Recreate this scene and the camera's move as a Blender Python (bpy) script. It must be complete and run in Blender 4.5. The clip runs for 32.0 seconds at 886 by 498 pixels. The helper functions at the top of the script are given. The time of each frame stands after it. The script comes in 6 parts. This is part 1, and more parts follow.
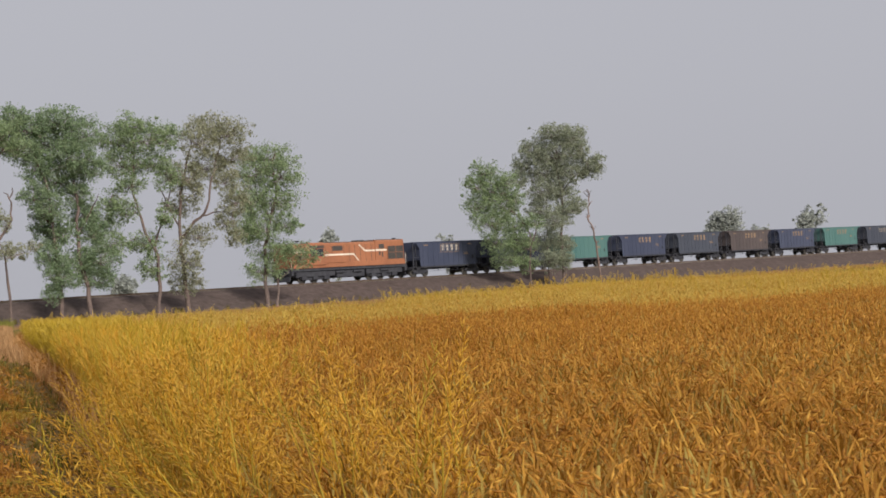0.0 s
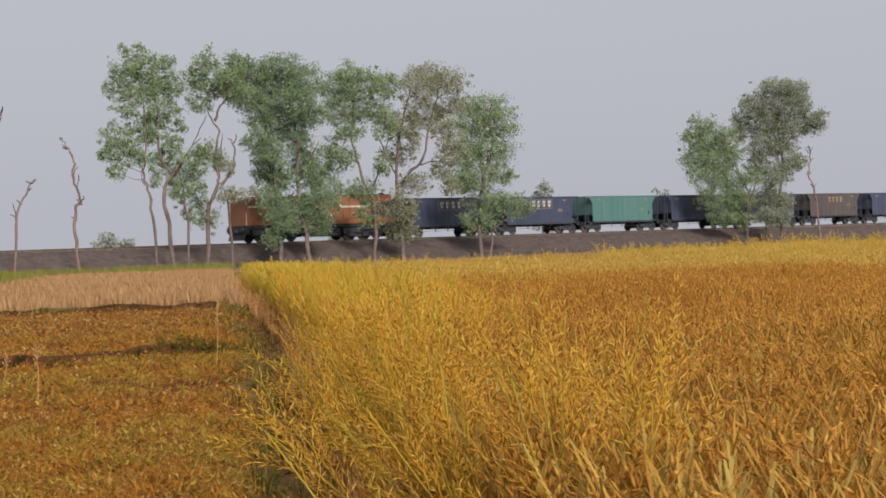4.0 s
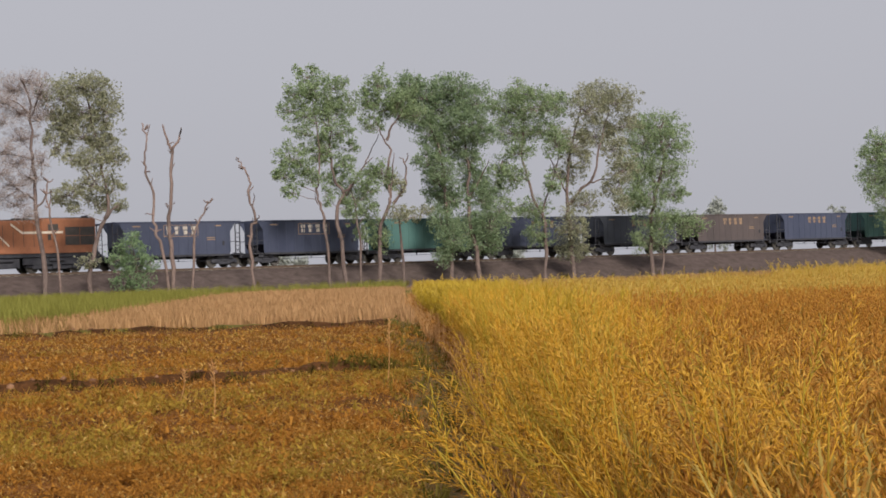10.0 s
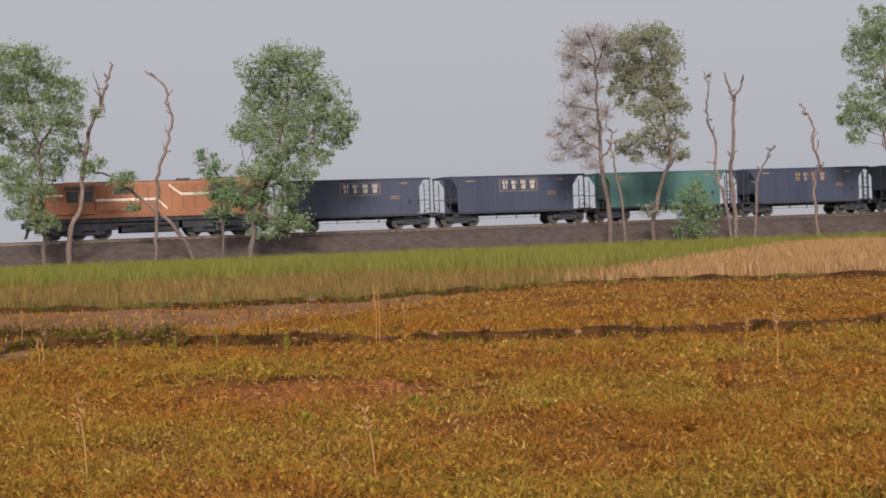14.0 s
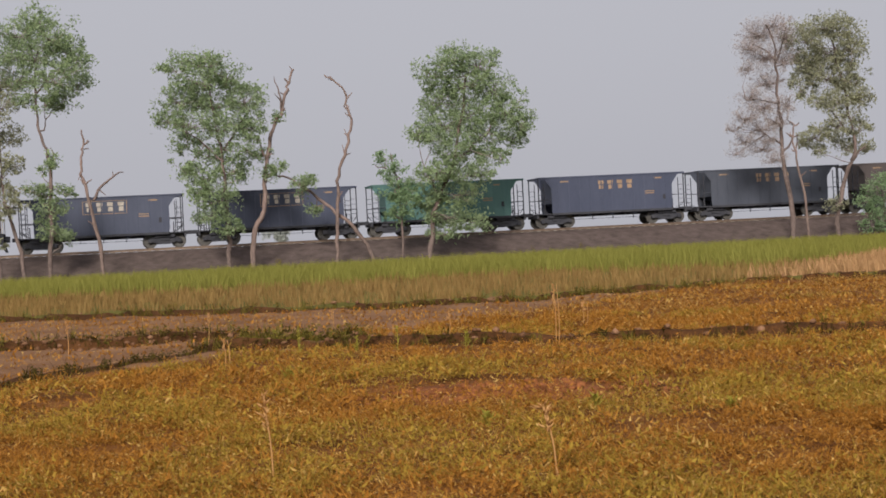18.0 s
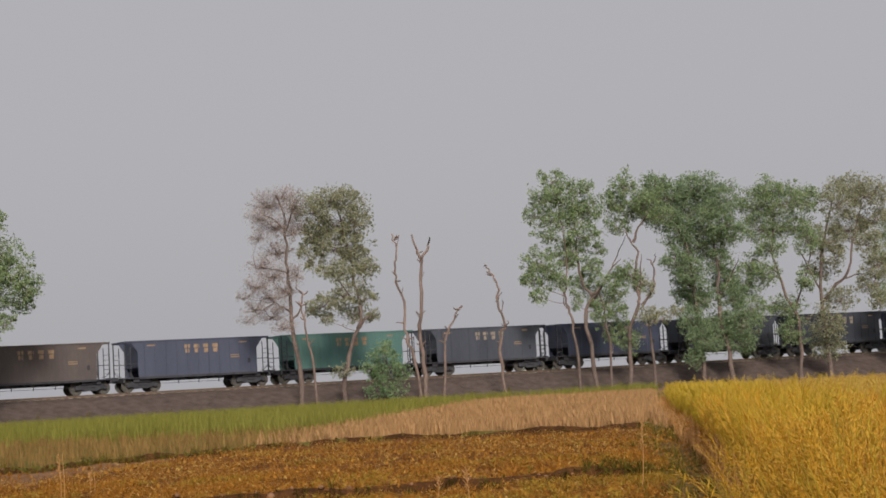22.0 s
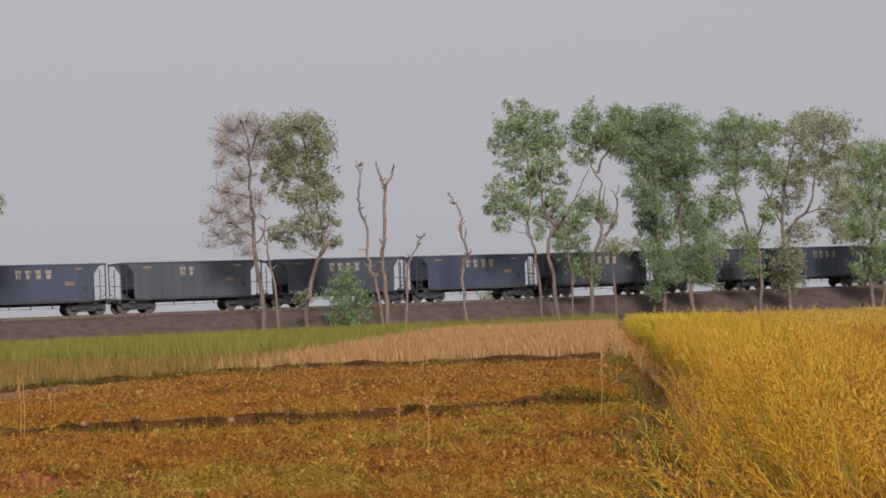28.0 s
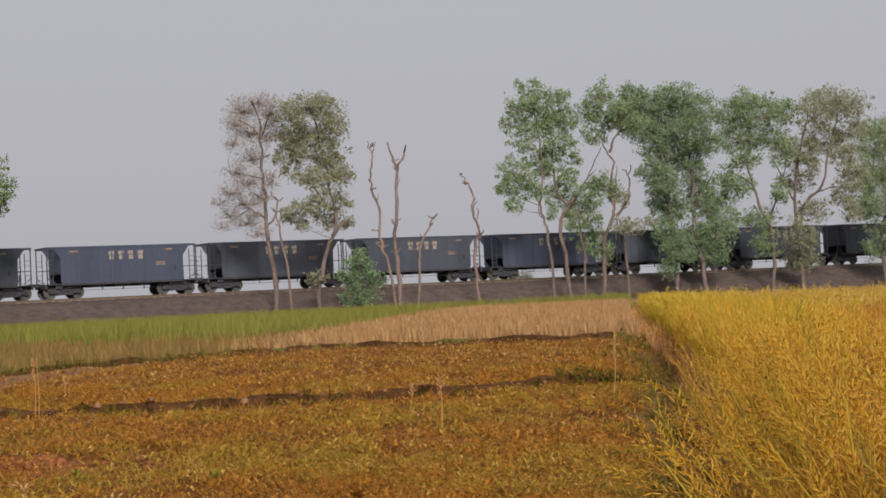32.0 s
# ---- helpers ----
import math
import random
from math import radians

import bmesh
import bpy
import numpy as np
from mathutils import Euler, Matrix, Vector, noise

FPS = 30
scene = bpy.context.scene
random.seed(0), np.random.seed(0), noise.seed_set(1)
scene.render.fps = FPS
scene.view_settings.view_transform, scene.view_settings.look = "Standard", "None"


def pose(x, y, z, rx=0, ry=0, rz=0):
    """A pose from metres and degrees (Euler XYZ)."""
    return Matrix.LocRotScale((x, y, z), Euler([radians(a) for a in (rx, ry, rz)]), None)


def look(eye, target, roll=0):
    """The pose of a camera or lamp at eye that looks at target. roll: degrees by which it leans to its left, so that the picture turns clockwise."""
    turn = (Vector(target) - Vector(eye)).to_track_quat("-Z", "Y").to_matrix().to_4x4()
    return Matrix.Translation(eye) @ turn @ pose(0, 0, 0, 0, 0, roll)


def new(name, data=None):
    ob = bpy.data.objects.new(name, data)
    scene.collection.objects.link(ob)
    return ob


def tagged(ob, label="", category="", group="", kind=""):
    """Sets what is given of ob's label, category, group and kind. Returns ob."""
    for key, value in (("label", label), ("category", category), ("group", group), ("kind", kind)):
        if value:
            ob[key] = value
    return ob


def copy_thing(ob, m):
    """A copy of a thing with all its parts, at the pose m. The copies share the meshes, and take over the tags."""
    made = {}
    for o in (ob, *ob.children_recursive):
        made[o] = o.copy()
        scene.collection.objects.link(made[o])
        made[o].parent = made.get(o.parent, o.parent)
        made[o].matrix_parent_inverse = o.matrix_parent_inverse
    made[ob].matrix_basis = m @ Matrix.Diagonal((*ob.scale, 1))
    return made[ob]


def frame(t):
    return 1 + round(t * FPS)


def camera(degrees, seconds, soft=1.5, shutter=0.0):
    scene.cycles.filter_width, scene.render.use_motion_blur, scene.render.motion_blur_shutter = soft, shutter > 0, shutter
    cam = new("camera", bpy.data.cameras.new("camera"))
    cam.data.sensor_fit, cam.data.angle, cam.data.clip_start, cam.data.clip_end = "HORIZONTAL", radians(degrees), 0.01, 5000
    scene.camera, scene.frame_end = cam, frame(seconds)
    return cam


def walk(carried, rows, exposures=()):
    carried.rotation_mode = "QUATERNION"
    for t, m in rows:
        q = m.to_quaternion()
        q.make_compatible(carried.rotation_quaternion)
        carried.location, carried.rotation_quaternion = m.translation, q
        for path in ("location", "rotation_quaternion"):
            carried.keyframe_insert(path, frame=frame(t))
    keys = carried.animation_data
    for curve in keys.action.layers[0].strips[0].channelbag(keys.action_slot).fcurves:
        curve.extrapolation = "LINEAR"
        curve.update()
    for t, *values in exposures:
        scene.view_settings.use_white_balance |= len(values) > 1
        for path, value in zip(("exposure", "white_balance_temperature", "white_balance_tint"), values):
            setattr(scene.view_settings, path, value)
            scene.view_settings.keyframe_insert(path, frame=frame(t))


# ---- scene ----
# The camera stands on a field path and pans after a goods train.
EYE = Vector((0.0, 0.0, 1.6))
cam = camera(30.6, 32.0, soft=1.75)


def turned(yaw, pitch, roll):
    """The standing camera, turned by yaw (to the left of +y), pitch (up) and roll, in degrees."""
    return Matrix.Translation(EYE) @ pose(0, 0, 0, 90 + pitch, 0, yaw) @ pose(0, 0, 0, 0, 0, roll)


walk(cam, [(t, turned(a, b, c)) for t, a, b, c in (
    (0, -13.835, 1.128, -3.553), (0.5, -13.239, 1.065, -3.417), (1, -13.634, 1.018, -2.876), (1.5, -12.216, 0.093, -2.161),
    (2, -11.617, 0.304, -2.307), (2.5, -9.588, 0.416, -1.892), (3, -8.570, 0.416, -2.249), (3.5, -7.923, 0.529, -2.153),
    (4, -6.210, -0.206, -2.028), (4.5, -5.444, -0.208, -1.918), (6.5, -3.561, 0.061, -1.449), (7, -2.778, 0.262, -1.894),
    (7.5, -1.897, 0.603, -1.726), (8, -1.225, 1.207, -1.630), (8.5, -0.604, 0.646, -1.600), (9, 0.166, 0.352, -1.359),
    (9.5, 2.109, 0.825, -1.572), (10, -0.213, 0.650, -2.001), (10.5, 1.937, 0.725, -2.010), (11, 6.861, 0.598, -2.029),
    (11.5, 10.136, 0.831, -1.713), (12, 13.219, 0.005, -1.597), (12.5, 14.991, -0.071, -2.199), (13, 17.526, -0.191, -2.015),
    (13.5, 18.865, -0.362, -1.947), (15.5, 20.325, -0.688, -2.587), (16, 16.750, -0.292, -2.697), (16.5, 14.879, 0.399, -2.466),
    (17, 19.693, 0.201, -2.645), (17.5, 27.204, -0.278, -2.721), (18, 25.844, -0.235, -2.926), (18.5, 21.192, 0.048, -2.587),
    (19, 15.576, 0.355, -2.619), (19.5, 11.851, 0.373, -2.703), (20, 8.640, 1.795, -2.491), (20.5, 4.876, 1.246, -1.868),
    (21, 3.746, 1.792, -1.860), (21.5, 3.835, 3.903, -3.171), (22, 8.378, 4.730, -3.304), (22.5, 7.664, 4.840, -3.190),
    (23, 7.247, 4.510, -2.560), (23.5, 7.376, 4.170, -2.645), (24, 7.161, 3.953, -2.379), (24.5, 8.132, 3.998, -2.468),
    (25, 9.035, 3.627, -2.192), (25.5, 8.605, 2.897, -2.345), (26, 7.656, 2.741, -2.578), (26.5, 7.421, 2.420, -2.731),
    (28.5, 7.273, 2.108, -2.194), (29, 8.536, 2.159, -1.581), (29.5, 8.448, 1.804, -1.909), (30, 7.918, 1.757, -1.684),
    (30.5, 8.092, 1.707, -2.355), (31, 8.018, 1.457, -2.400), (31.5, 7.973, 1.633, -2.714), (32, 7.675, 1.443, -2.672),
)], exposures=((0, 0.04, 6400, 10), (2.5, 0.07, 6350, 10), (4, 0.14, 6300, 10), (7, 0.06, 6350, 10), (13, 0.06, 6400, 11), (20, 0.09, 6400, 10), (21, 0.05, 6450, 9), (22, -0.10, 6650, 9), (25, -0.09, 6650, 9), (26, 0.0, 6500, 10), (28.5, -0.01, 6500, 10), (32, 0.01, 6500, 10)))

# ---- light: a bright hazy overcast, the sun a soft patch behind the camera and to its right ----
SUN_TURN, SUN_UP = 163.0, 27.0      # compass turn from +y clockwise, and height, degrees
world = bpy.data.worlds.new("hazy_sky")
scene.world = world
world.use_nodes = True
wn, wl = world.node_tree.nodes, world.node_tree.links
sky = wn.new("ShaderNodeTexSky")
sky.sky_type, sky.sun_disc = "NISHITA", False
sky.sun_elevation, sky.sun_rotation = radians(SUN_UP), radians(SUN_TURN)
sky.air_density, sky.dust_density, sky.ozone_density = 1.0, 6.0, 1.0
soft_sky = wn.new("ShaderNodeHueSaturation")
soft_sky.inputs["Saturation"].default_value = 0.25
soft_sky.inputs["Value"].default_value = 0.10
haze = wn.new("ShaderNodeMix")
haze.data_type = "RGBA"
haze.inputs["Factor"].default_value = 0.86
haze.inputs["B"].default_value = (0.485, 0.483, 0.524, 1)
wl.new(sky.outputs["Color"], soft_sky.inputs["Color"])
wl.new(soft_sky.outputs["Color"], haze.inputs["A"])
wl.new(haze.outputs["Result"], wn["Background"].inputs["Color"])
wn["Background"].inputs["Strength"].default_value = 1.0

sun_data = bpy.data.lights.new("sun", "SUN")
sun_data.energy, sun_data.angle, sun_data.color = 4.3, radians(14), (1.0, 0.93, 0.82)
sun = new("sun", sun_data)
az = radians(SUN_TURN)
toward = Vector((math.sin(az) * math.cos(radians(SUN_UP)), math.cos(az) * math.cos(radians(SUN_UP)), math.sin(radians(SUN_UP))))
sun.matrix_world = look(toward * 200, (0, 0, 0))

# ---- materials ----


def surface(name, low, high, scale=3.0, rough=0.85, bump=0.2, metal=0.0, fine=40.0, vary=0.0, by="island", glow_through=0.0, stretch=(1, 1, 1), spots=None):
    """A procedural surface: two colours mixed by coarse and fine noise, a fine relief, and a share of variation from piece to piece."""
    m = bpy.data.materials.new(name)
    m.use_nodes = True
    n, l = m.node_tree.nodes, m.node_tree.links
    bsdf = n["Principled BSDF"]
    bsdf.inputs["Roughness"].default_value, bsdf.inputs["Metallic"].default_value = rough, metal
    if rough >= 0.8:        # dry earth and dry leaves have next to no sheen
        bsdf.inputs["Specular IOR Level"].default_value = 0.08
    co = n.new("ShaderNodeTexCoord")
    mp = n.new("ShaderNodeMapping")
    mp.inputs["Scale"].default_value = stretch
    l.new(co.outputs["Object"], mp.inputs["Vector"])
    coarse, grain = n.new("ShaderNodeTexNoise"), n.new("ShaderNodeTexNoise")
    for tex, size in ((coarse, scale), (grain, fine)):
        tex.inputs["Scale"].default_value = size
        tex.inputs["Detail"].default_value = 5
        l.new(mp.outputs["Vector"], tex.inputs["Vector"])
    both = n.new("ShaderNodeMix")
    both.inputs["Factor"].default_value = 0.4
    l.new(coarse.outputs["Fac"], both.inputs["A"])
    l.new(grain.outputs["Fac"], both.inputs["B"])
    fac = both.outputs["Result"]
    if vary:
        src = n.new("ShaderNodeNewGeometry").outputs["Random Per Island"] if by == "island" else n.new("ShaderNodeObjectInfo").outputs["Random"]
        mixed = n.new("ShaderNodeMix")
        mixed.inputs["Factor"].default_value = vary
        l.new(fac, mixed.inputs["A"])
        l.new(src, mixed.inputs["B"])
        fac = mixed.outputs["Result"]
    ramp = n.new("ShaderNodeValToRGB")
    ramp.color_ramp.elements[0].position, ramp.color_ramp.elements[1].position = (0.12, 0.88) if vary > 0.4 else (0.32, 0.68)
    ramp.color_ramp.elements[0].color, ramp.color_ramp.elements[1].color = (*low, 1), (*high, 1)
    if spots:
        e = ramp.color_ramp.elements.new(0.5)
        e.color = (*spots, 1)
    l.new(fac, ramp.inputs["Fac"])
    l.new(ramp.outputs["Color"], bsdf.inputs["Base Color"])
    if bump:
        bp = n.new("ShaderNodeBump")
        bp.inputs["Strength"].default_value, bp.inputs["Distance"].default_value = bump, 0.05
        l.new(both.outputs["Result"], bp.inputs["Height"])
        l.new(bp.outputs["Normal"], bsdf.inputs["Normal"])
    if glow_through:
        tl, mix = n.new("ShaderNodeBsdfTranslucent"), n.new("ShaderNodeMixShader")
        l.new(ramp.outputs["Color"], tl.inputs["Color"])
        mix.inputs["Fac"].default_value = glow_through
        l.new(bsdf.outputs[0], mix.inputs[1])
        l.new(tl.outputs[0], mix.inputs[2])
        l.new(mix.outputs[0], n["Material Output"].inputs["Surface"])
    return m


M = {}
M["soil"] = surface("field_soil", (0.058, 0.0225, 0.0075), (0.27, 0.115, 0.033), 0.9, 0.95, 0.9, fine=26, spots=(0.142, 0.057, 0.0155))
M["red_soil"] = surface("bare_red_soil", (0.085, 0.029, 0.010), (0.31, 0.118, 0.046), 2.2, 0.95, 1.0, fine=18)
M["path"] = surface("path_earth", (0.085, 0.056, 0.02), (0.225, 0.14, 0.054), 1.2, 0.95, 0.9, fine=12)
M["pale"] = surface("pale_dry_earth", (0.125, 0.062, 0.031), (0.27, 0.148, 0.08), 0.7, 0.95, 0.8, fine=24)
M["rubble"] = surface("pinkish_earth_rubble", (0.10, 0.048, 0.024), (0.27, 0.145, 0.085), 3, 0.95, 0.4, vary=0.6)
# dark bund soil, with the shadow under its step put into the colour
M["bund"] = surface("shade_dark_bund_earth", (0.028, 0.012, 0.005), (0.125, 0.054, 0.02), 1.6, 0.95, 0.9, fine=20)
M["turf"] = surface("rough_turf", (0.08, 0.072, 0.016), (0.164, 0.1394, 0.0328), 0.2, 0.95, 0.6, fine=6)
M["ballast"] = surface("ballast_stone", (0.06, 0.045, 0.041), (0.132, 0.1, 0.092), 1.6, 0.95, 0.7, fine=14)
M["concrete"] = surface("sleeper_concrete", (0.19, 0.17, 0.15), (0.29, 0.26, 0.235), 2, 0.9, 0.2, by="object", vary=0.3)
M["rail"] = surface("rail_steel", (0.09, 0.06, 0.045), (0.18, 0.13, 0.10), 4, 0.5, 0.1, metal=0.6)
M["bark"] = surface("tree_bark", (0.06, 0.046, 0.045), (0.235, 0.175, 0.157), 1.1, 0.95, 0.7, fine=12, stretch=(1, 1, 0.3))
M["dead"] = surface("bare_deadwood", (0.06, 0.047, 0.045), (0.30, 0.215, 0.19), 0.8, 0.9, 0.6, fine=10, stretch=(1, 1, 0.3))
M["twig"] = surface("thin_twigs", (0.19, 0.15, 0.142), (0.33, 0.26, 0.245), 2, 0.95, 0.2)
# green and olive leaf colours are lightened and blued to stand for haze
M["leaf_green"] = surface("green_leaves", (0.235, 0.31, 0.17), (0.39, 0.48, 0.265), 0.55, 0.6, 0, fine=7, vary=0.3, glow_through=0.55)
M["leaf_dense"] = surface("deep_green_leaves", (0.205, 0.285, 0.165), (0.345, 0.435, 0.255), 0.55, 0.6, 0, fine=7, vary=0.3, glow_through=0.55)
M["leaf_olive"] = surface("olive_leaves", (0.29, 0.3, 0.2), (0.45, 0.45, 0.305), 0.55, 0.6, 0, fine=7, vary=0.3, glow_through=0.55)
M["leaf_bush"] = surface("fresh_green_leaves", (0.19, 0.28, 0.15), (0.34, 0.46, 0.25), 0.55, 0.6, 0, fine=7, vary=0.4, glow_through=0.55)
M["leaf_gray"] = surface("withered_mauve_leaves", (0.36, 0.31, 0.295), (0.55, 0.47, 0.44), 0.55, 0.6, 0, fine=7, vary=0.5, glow_through=0.45)
# grey-green leaves, likewise lightened for haze
M["leaf_gray2"] = surface("haze_grey_green_leaves", (0.27, 0.3, 0.22), (0.42, 0.45, 0.33), 0.55, 0.6, 0, fine=7, vary=0.5, glow_through=0.5)
# far leaves: the grey of the haze is mixed into their base colour
M["leaf_far"] = surface("far_haze_grey_leaves", (0.33, 0.35, 0.33), (0.44, 0.46, 0.43), 0.1, 0.9, 0, vary=0.5, glow_through=0.3)
M["wheat"] = surface("ripe_wheat", (0.31, 0.125, 0.009), (0.58, 0.30, 0.036), 0.3, 0.7, 0, fine=3, vary=0.55, glow_through=0.35, spots=(0.44, 0.20, 0.016))
M["wheat_leaf"] = surface("drying_wheat_leaves", (0.30, 0.125, 0.012), (0.60, 0.34, 0.055), 0.3, 0.7, 0, fine=3, vary=0.6, glow_through=0.35, spots=(0.44, 0.205, 0.021))
M["wheat_green"] = surface("grey_green_wheat_leaves", (0.30, 0.20, 0.032), (0.50, 0.37, 0.09), 0.4, 0.75, 0, fine=3, vary=0.6, glow_through=0.35)
M["ear"] = surface("wheat_ears", (0.30, 0.115, 0.010), (0.70, 0.40, 0.07), 0.3, 0.7, 0, fine=3, vary=0.65, glow_through=0.35, spots=(0.48, 0.21, 0.02))
# far wheat: yellow-green growth, with distance haze lightening the colour
M["pale_wheat"] = surface("yellow_green_wheat", (0.37, 0.245, 0.034), (0.64, 0.46, 0.11), 0.12, 0.7, 0, fine=2, vary=0.45, glow_through=0.3)
# crop below the ears, darkened for the shade between the stalks
M["canopy"] = surface("shade_dark_canopy", (0.136, 0.056, 0.0056), (0.3936, 0.1804, 0.018), 1.2, 0.95, 1.0, fine=9)
# far canopy, paled for haze and yellow-green growth
M["canopy_pale"] = surface("haze_pale_canopy", (0.304, 0.16, 0.02), (0.5084, 0.3116, 0.0492), 0.15, 0.95, 0.6, fine=2)
M["mustard"] = surface("ripe_mustard", (0.46, 0.195, 0.009), (0.80, 0.52, 0.095), 0.5, 0.6, 0, fine=4, vary=0.6, glow_through=0.35, spots=(0.64, 0.345, 0.019))
M["mustard_green"] = surface("yellow_green_mustard", (0.33, 0.22, 0.010), (0.56, 0.40, 0.040), 0.3, 0.6, 0, fine=4, vary=0.6, glow_through=0.35)
M["crop"] = surface("low_bean_crop", (0.16, 0.060, 0.010), (0.50, 0.24, 0.048), 0.35, 0.8, 0, fine=2, vary=0.5, glow_through=0.25, spots=(0.31, 0.135, 0.022))
M["crop_green"] = surface("green_bean_leaves", (0.175, 0.115, 0.016), (0.44, 0.29, 0.05), 0.5, 0.8, 0, fine=3, vary=0.5, glow_through=0.25)
M["herb"] = surface("fresh_weed_leaves", (0.22, 0.19, 0.028), (0.44, 0.40, 0.07), 0.5, 0.8, 0, fine=3, vary=0.5, glow_through=0.35)
M["crop_pale"] = surface("bleached_bean_leaves", (0.36, 0.20, 0.05), (0.60, 0.40, 0.13), 0.5, 0.8, 0, fine=3, vary=0.5, glow_through=0.25)
M["crop_dry"] = surface("dry_brown_bean_crop", (0.15, 0.064, 0.017), (0.37, 0.18, 0.05), 0.35, 0.8, 0, fine=2, vary=0.5, glow_through=0.25, spots=(0.25, 0.115, 0.029))
M["straw"] = surface("dry_straw", (0.336, 0.16, 0.056), (0.5904, 0.3444, 0.1476), 0.5, 0.8, 0, fine=3, vary=0.6, glow_through=0.2)
M["stubble"] = surface("rusty_stubble", (0.2784, 0.1531, 0.0696), (0.4708, 0.2854, 0.1427), 0.12, 0.9, 0, fine=2, vary=0.5, glow_through=0.2)
M["grass"] = surface("tall_green_grass", (0.1444, 0.1444, 0.0266), (0.2921, 0.2779, 0.0712), 0.15, 0.8, 0, fine=2, vary=0.55, glow_through=0.3)
M["withered"] = surface("withered_brown_grass", (0.152, 0.088, 0.0288), (0.3, 0.195, 0.075), 0.2, 0.9, 0, fine=2, vary=0.5, glow_through=0.2)
M["weed"] = surface("bund_weeds", (0.048, 0.044, 0.008), (0.1968, 0.1476, 0.0287), 0.6, 0.85, 0, vary=0.6, glow_through=0.2)
# weeds of the bund cuts, their colour darkened for the shade there
M["cut_weed"] = surface("shade_dark_bund_weeds", (0.022, 0.016, 0.004), (0.085, 0.06, 0.012), 0.6, 0.9, 0, vary=0.6, glow_through=0.1)
M["orange"] = surface("faded_orange_paint", (0.221, 0.085, 0.0442), (0.3528, 0.1386, 0.0672), 0.7, 0.6, 0.08, fine=8, stretch=(1, 1, 0.35))
M["cream"] = surface("cream_stripe_paint", (0.527, 0.442, 0.357), (0.8, 0.72, 0.62), 2, 0.6, 0.05)
M["navy"] = surface("dusty_navy_paint", (0.026, 0.033, 0.066), (0.050, 0.059, 0.1), 0.5, 0.6, 0.1, fine=5, vary=0.25, by="object", stretch=(1, 1, 0.3))
M["slate"] = surface("sooty_slate_paint", (0.028, 0.033, 0.052), (0.053, 0.06, 0.083), 0.5, 0.65, 0.1, fine=5, vary=0.25, by="object", stretch=(1, 1, 0.3))
M["teal"] = surface("faded_teal_paint", (0.046, 0.118, 0.114), (0.076, 0.158, 0.15), 0.5, 0.65, 0.1, fine=5, stretch=(1.6, 1, 0.2))
# underframe black and wheel steel, lightened in colour to stand for haze
M["black"] = surface("haze_lifted_black_steel", (0.034, 0.035, 0.044), (0.064, 0.064, 0.074), 2, 0.9, 0.2)
M["steel"] = surface("worn_wheel_steel", (0.045, 0.042, 0.04), (0.085, 0.077, 0.072), 2, 0.55, 0.1, metal=0.0)
M["white"] = surface("dirty_white_lettering", (0.25, 0.22, 0.19), (0.5, 0.44, 0.38), 3, 0.7, 0)
M["tan"] = surface("faded_orange_lettering", (0.17, 0.1105, 0.0723), (0.33, 0.22, 0.14), 3, 0.7, 0)
M["chalk"] = surface("worn_chalky_lettering", (0.15, 0.125, 0.105), (0.31, 0.26, 0.22), 3, 0.7, 0)
M["umber"] = surface("rusty_umber_paint", (0.05, 0.04, 0.042), (0.085, 0.066, 0.066), 0.5, 0.7, 0.1, fine=5, stretch=(1, 1, 0.3))
M["glass"] = surface("dark_cab_glass", (0.02, 0.022, 0.026), (0.04, 0.042, 0.05), 2, 0.12, 0)
M["mesh"] = surface("dark_grille", (0.03, 0.026, 0.026), (0.07, 0.06, 0.055), 3, 0.6, 0.3)

# ---- helpers for meshes ----


def solid(name, verts, faces, mats, index=None, smooth=False):
    """A mesh from arrays: verts (n, 3), faces (m, 3 or 4) or a list of such arrays with one index array each."""
    groups = faces if isinstance(faces, list) else [faces]
    me = bpy.data.meshes.new(name)
    verts = np.asarray(verts, np.float32)
    me.vertices.add(len(verts))
    me.vertices.foreach_set("co", verts.ravel())
    flat = np.concatenate([np.asarray(g, np.int32).ravel() for g in groups])
    totals = np.concatenate([np.full(len(g), np.asarray(g).shape[1], np.int32) for g in groups])
    me.loops.add(len(flat))
    me.loops.foreach_set("vertex_index", flat)
    me.polygons.add(len(totals))
    me.polygons.foreach_set("loop_start", np.concatenate([[0], np.cumsum(totals)[:-1]]).astype(np.int32))
    if index is not None:
        me.polygons.foreach_set("material_index", np.asarray(index, np.int32))
    if smooth:
        me.polygons.foreach_set("use_smooth", np.ones(len(totals), bool))
    for m in mats:
        me.materials.append(m)
    me.update(calc_edges=True)
    return me


def part(name, bm, material, parent, label=""):
    """Links a bmesh as one mesh object under a thing or under a part."""
    me = bpy.data.meshes.new(name)
    bm.to_mesh(me)
    bm.free()
    me.materials.append(material)
    ob = new(name, me)
    ob.parent = parent
    return tagged(ob, label)


def boxes(*spans, bevel=0.0):
    """Boxes, each as (x0, x1, y0, y1, z0, z1), in one bmesh."""
    bm = bmesh.new()
    for x0, x1, y0, y1, z0, z1 in spans:
        bmesh.ops.create_cube(bm, size=1, matrix=Matrix.LocRotScale(((x0 + x1) / 2, (y0 + y1) / 2, (z0 + z1) / 2), None, (x1 - x0, y1 - y0, z1 - z0)))
    if bevel:
        bmesh.ops.bevel(bm, geom=bm.edges[:], offset=bevel, segments=2, affect="EDGES", profile=0.6)
    return bm


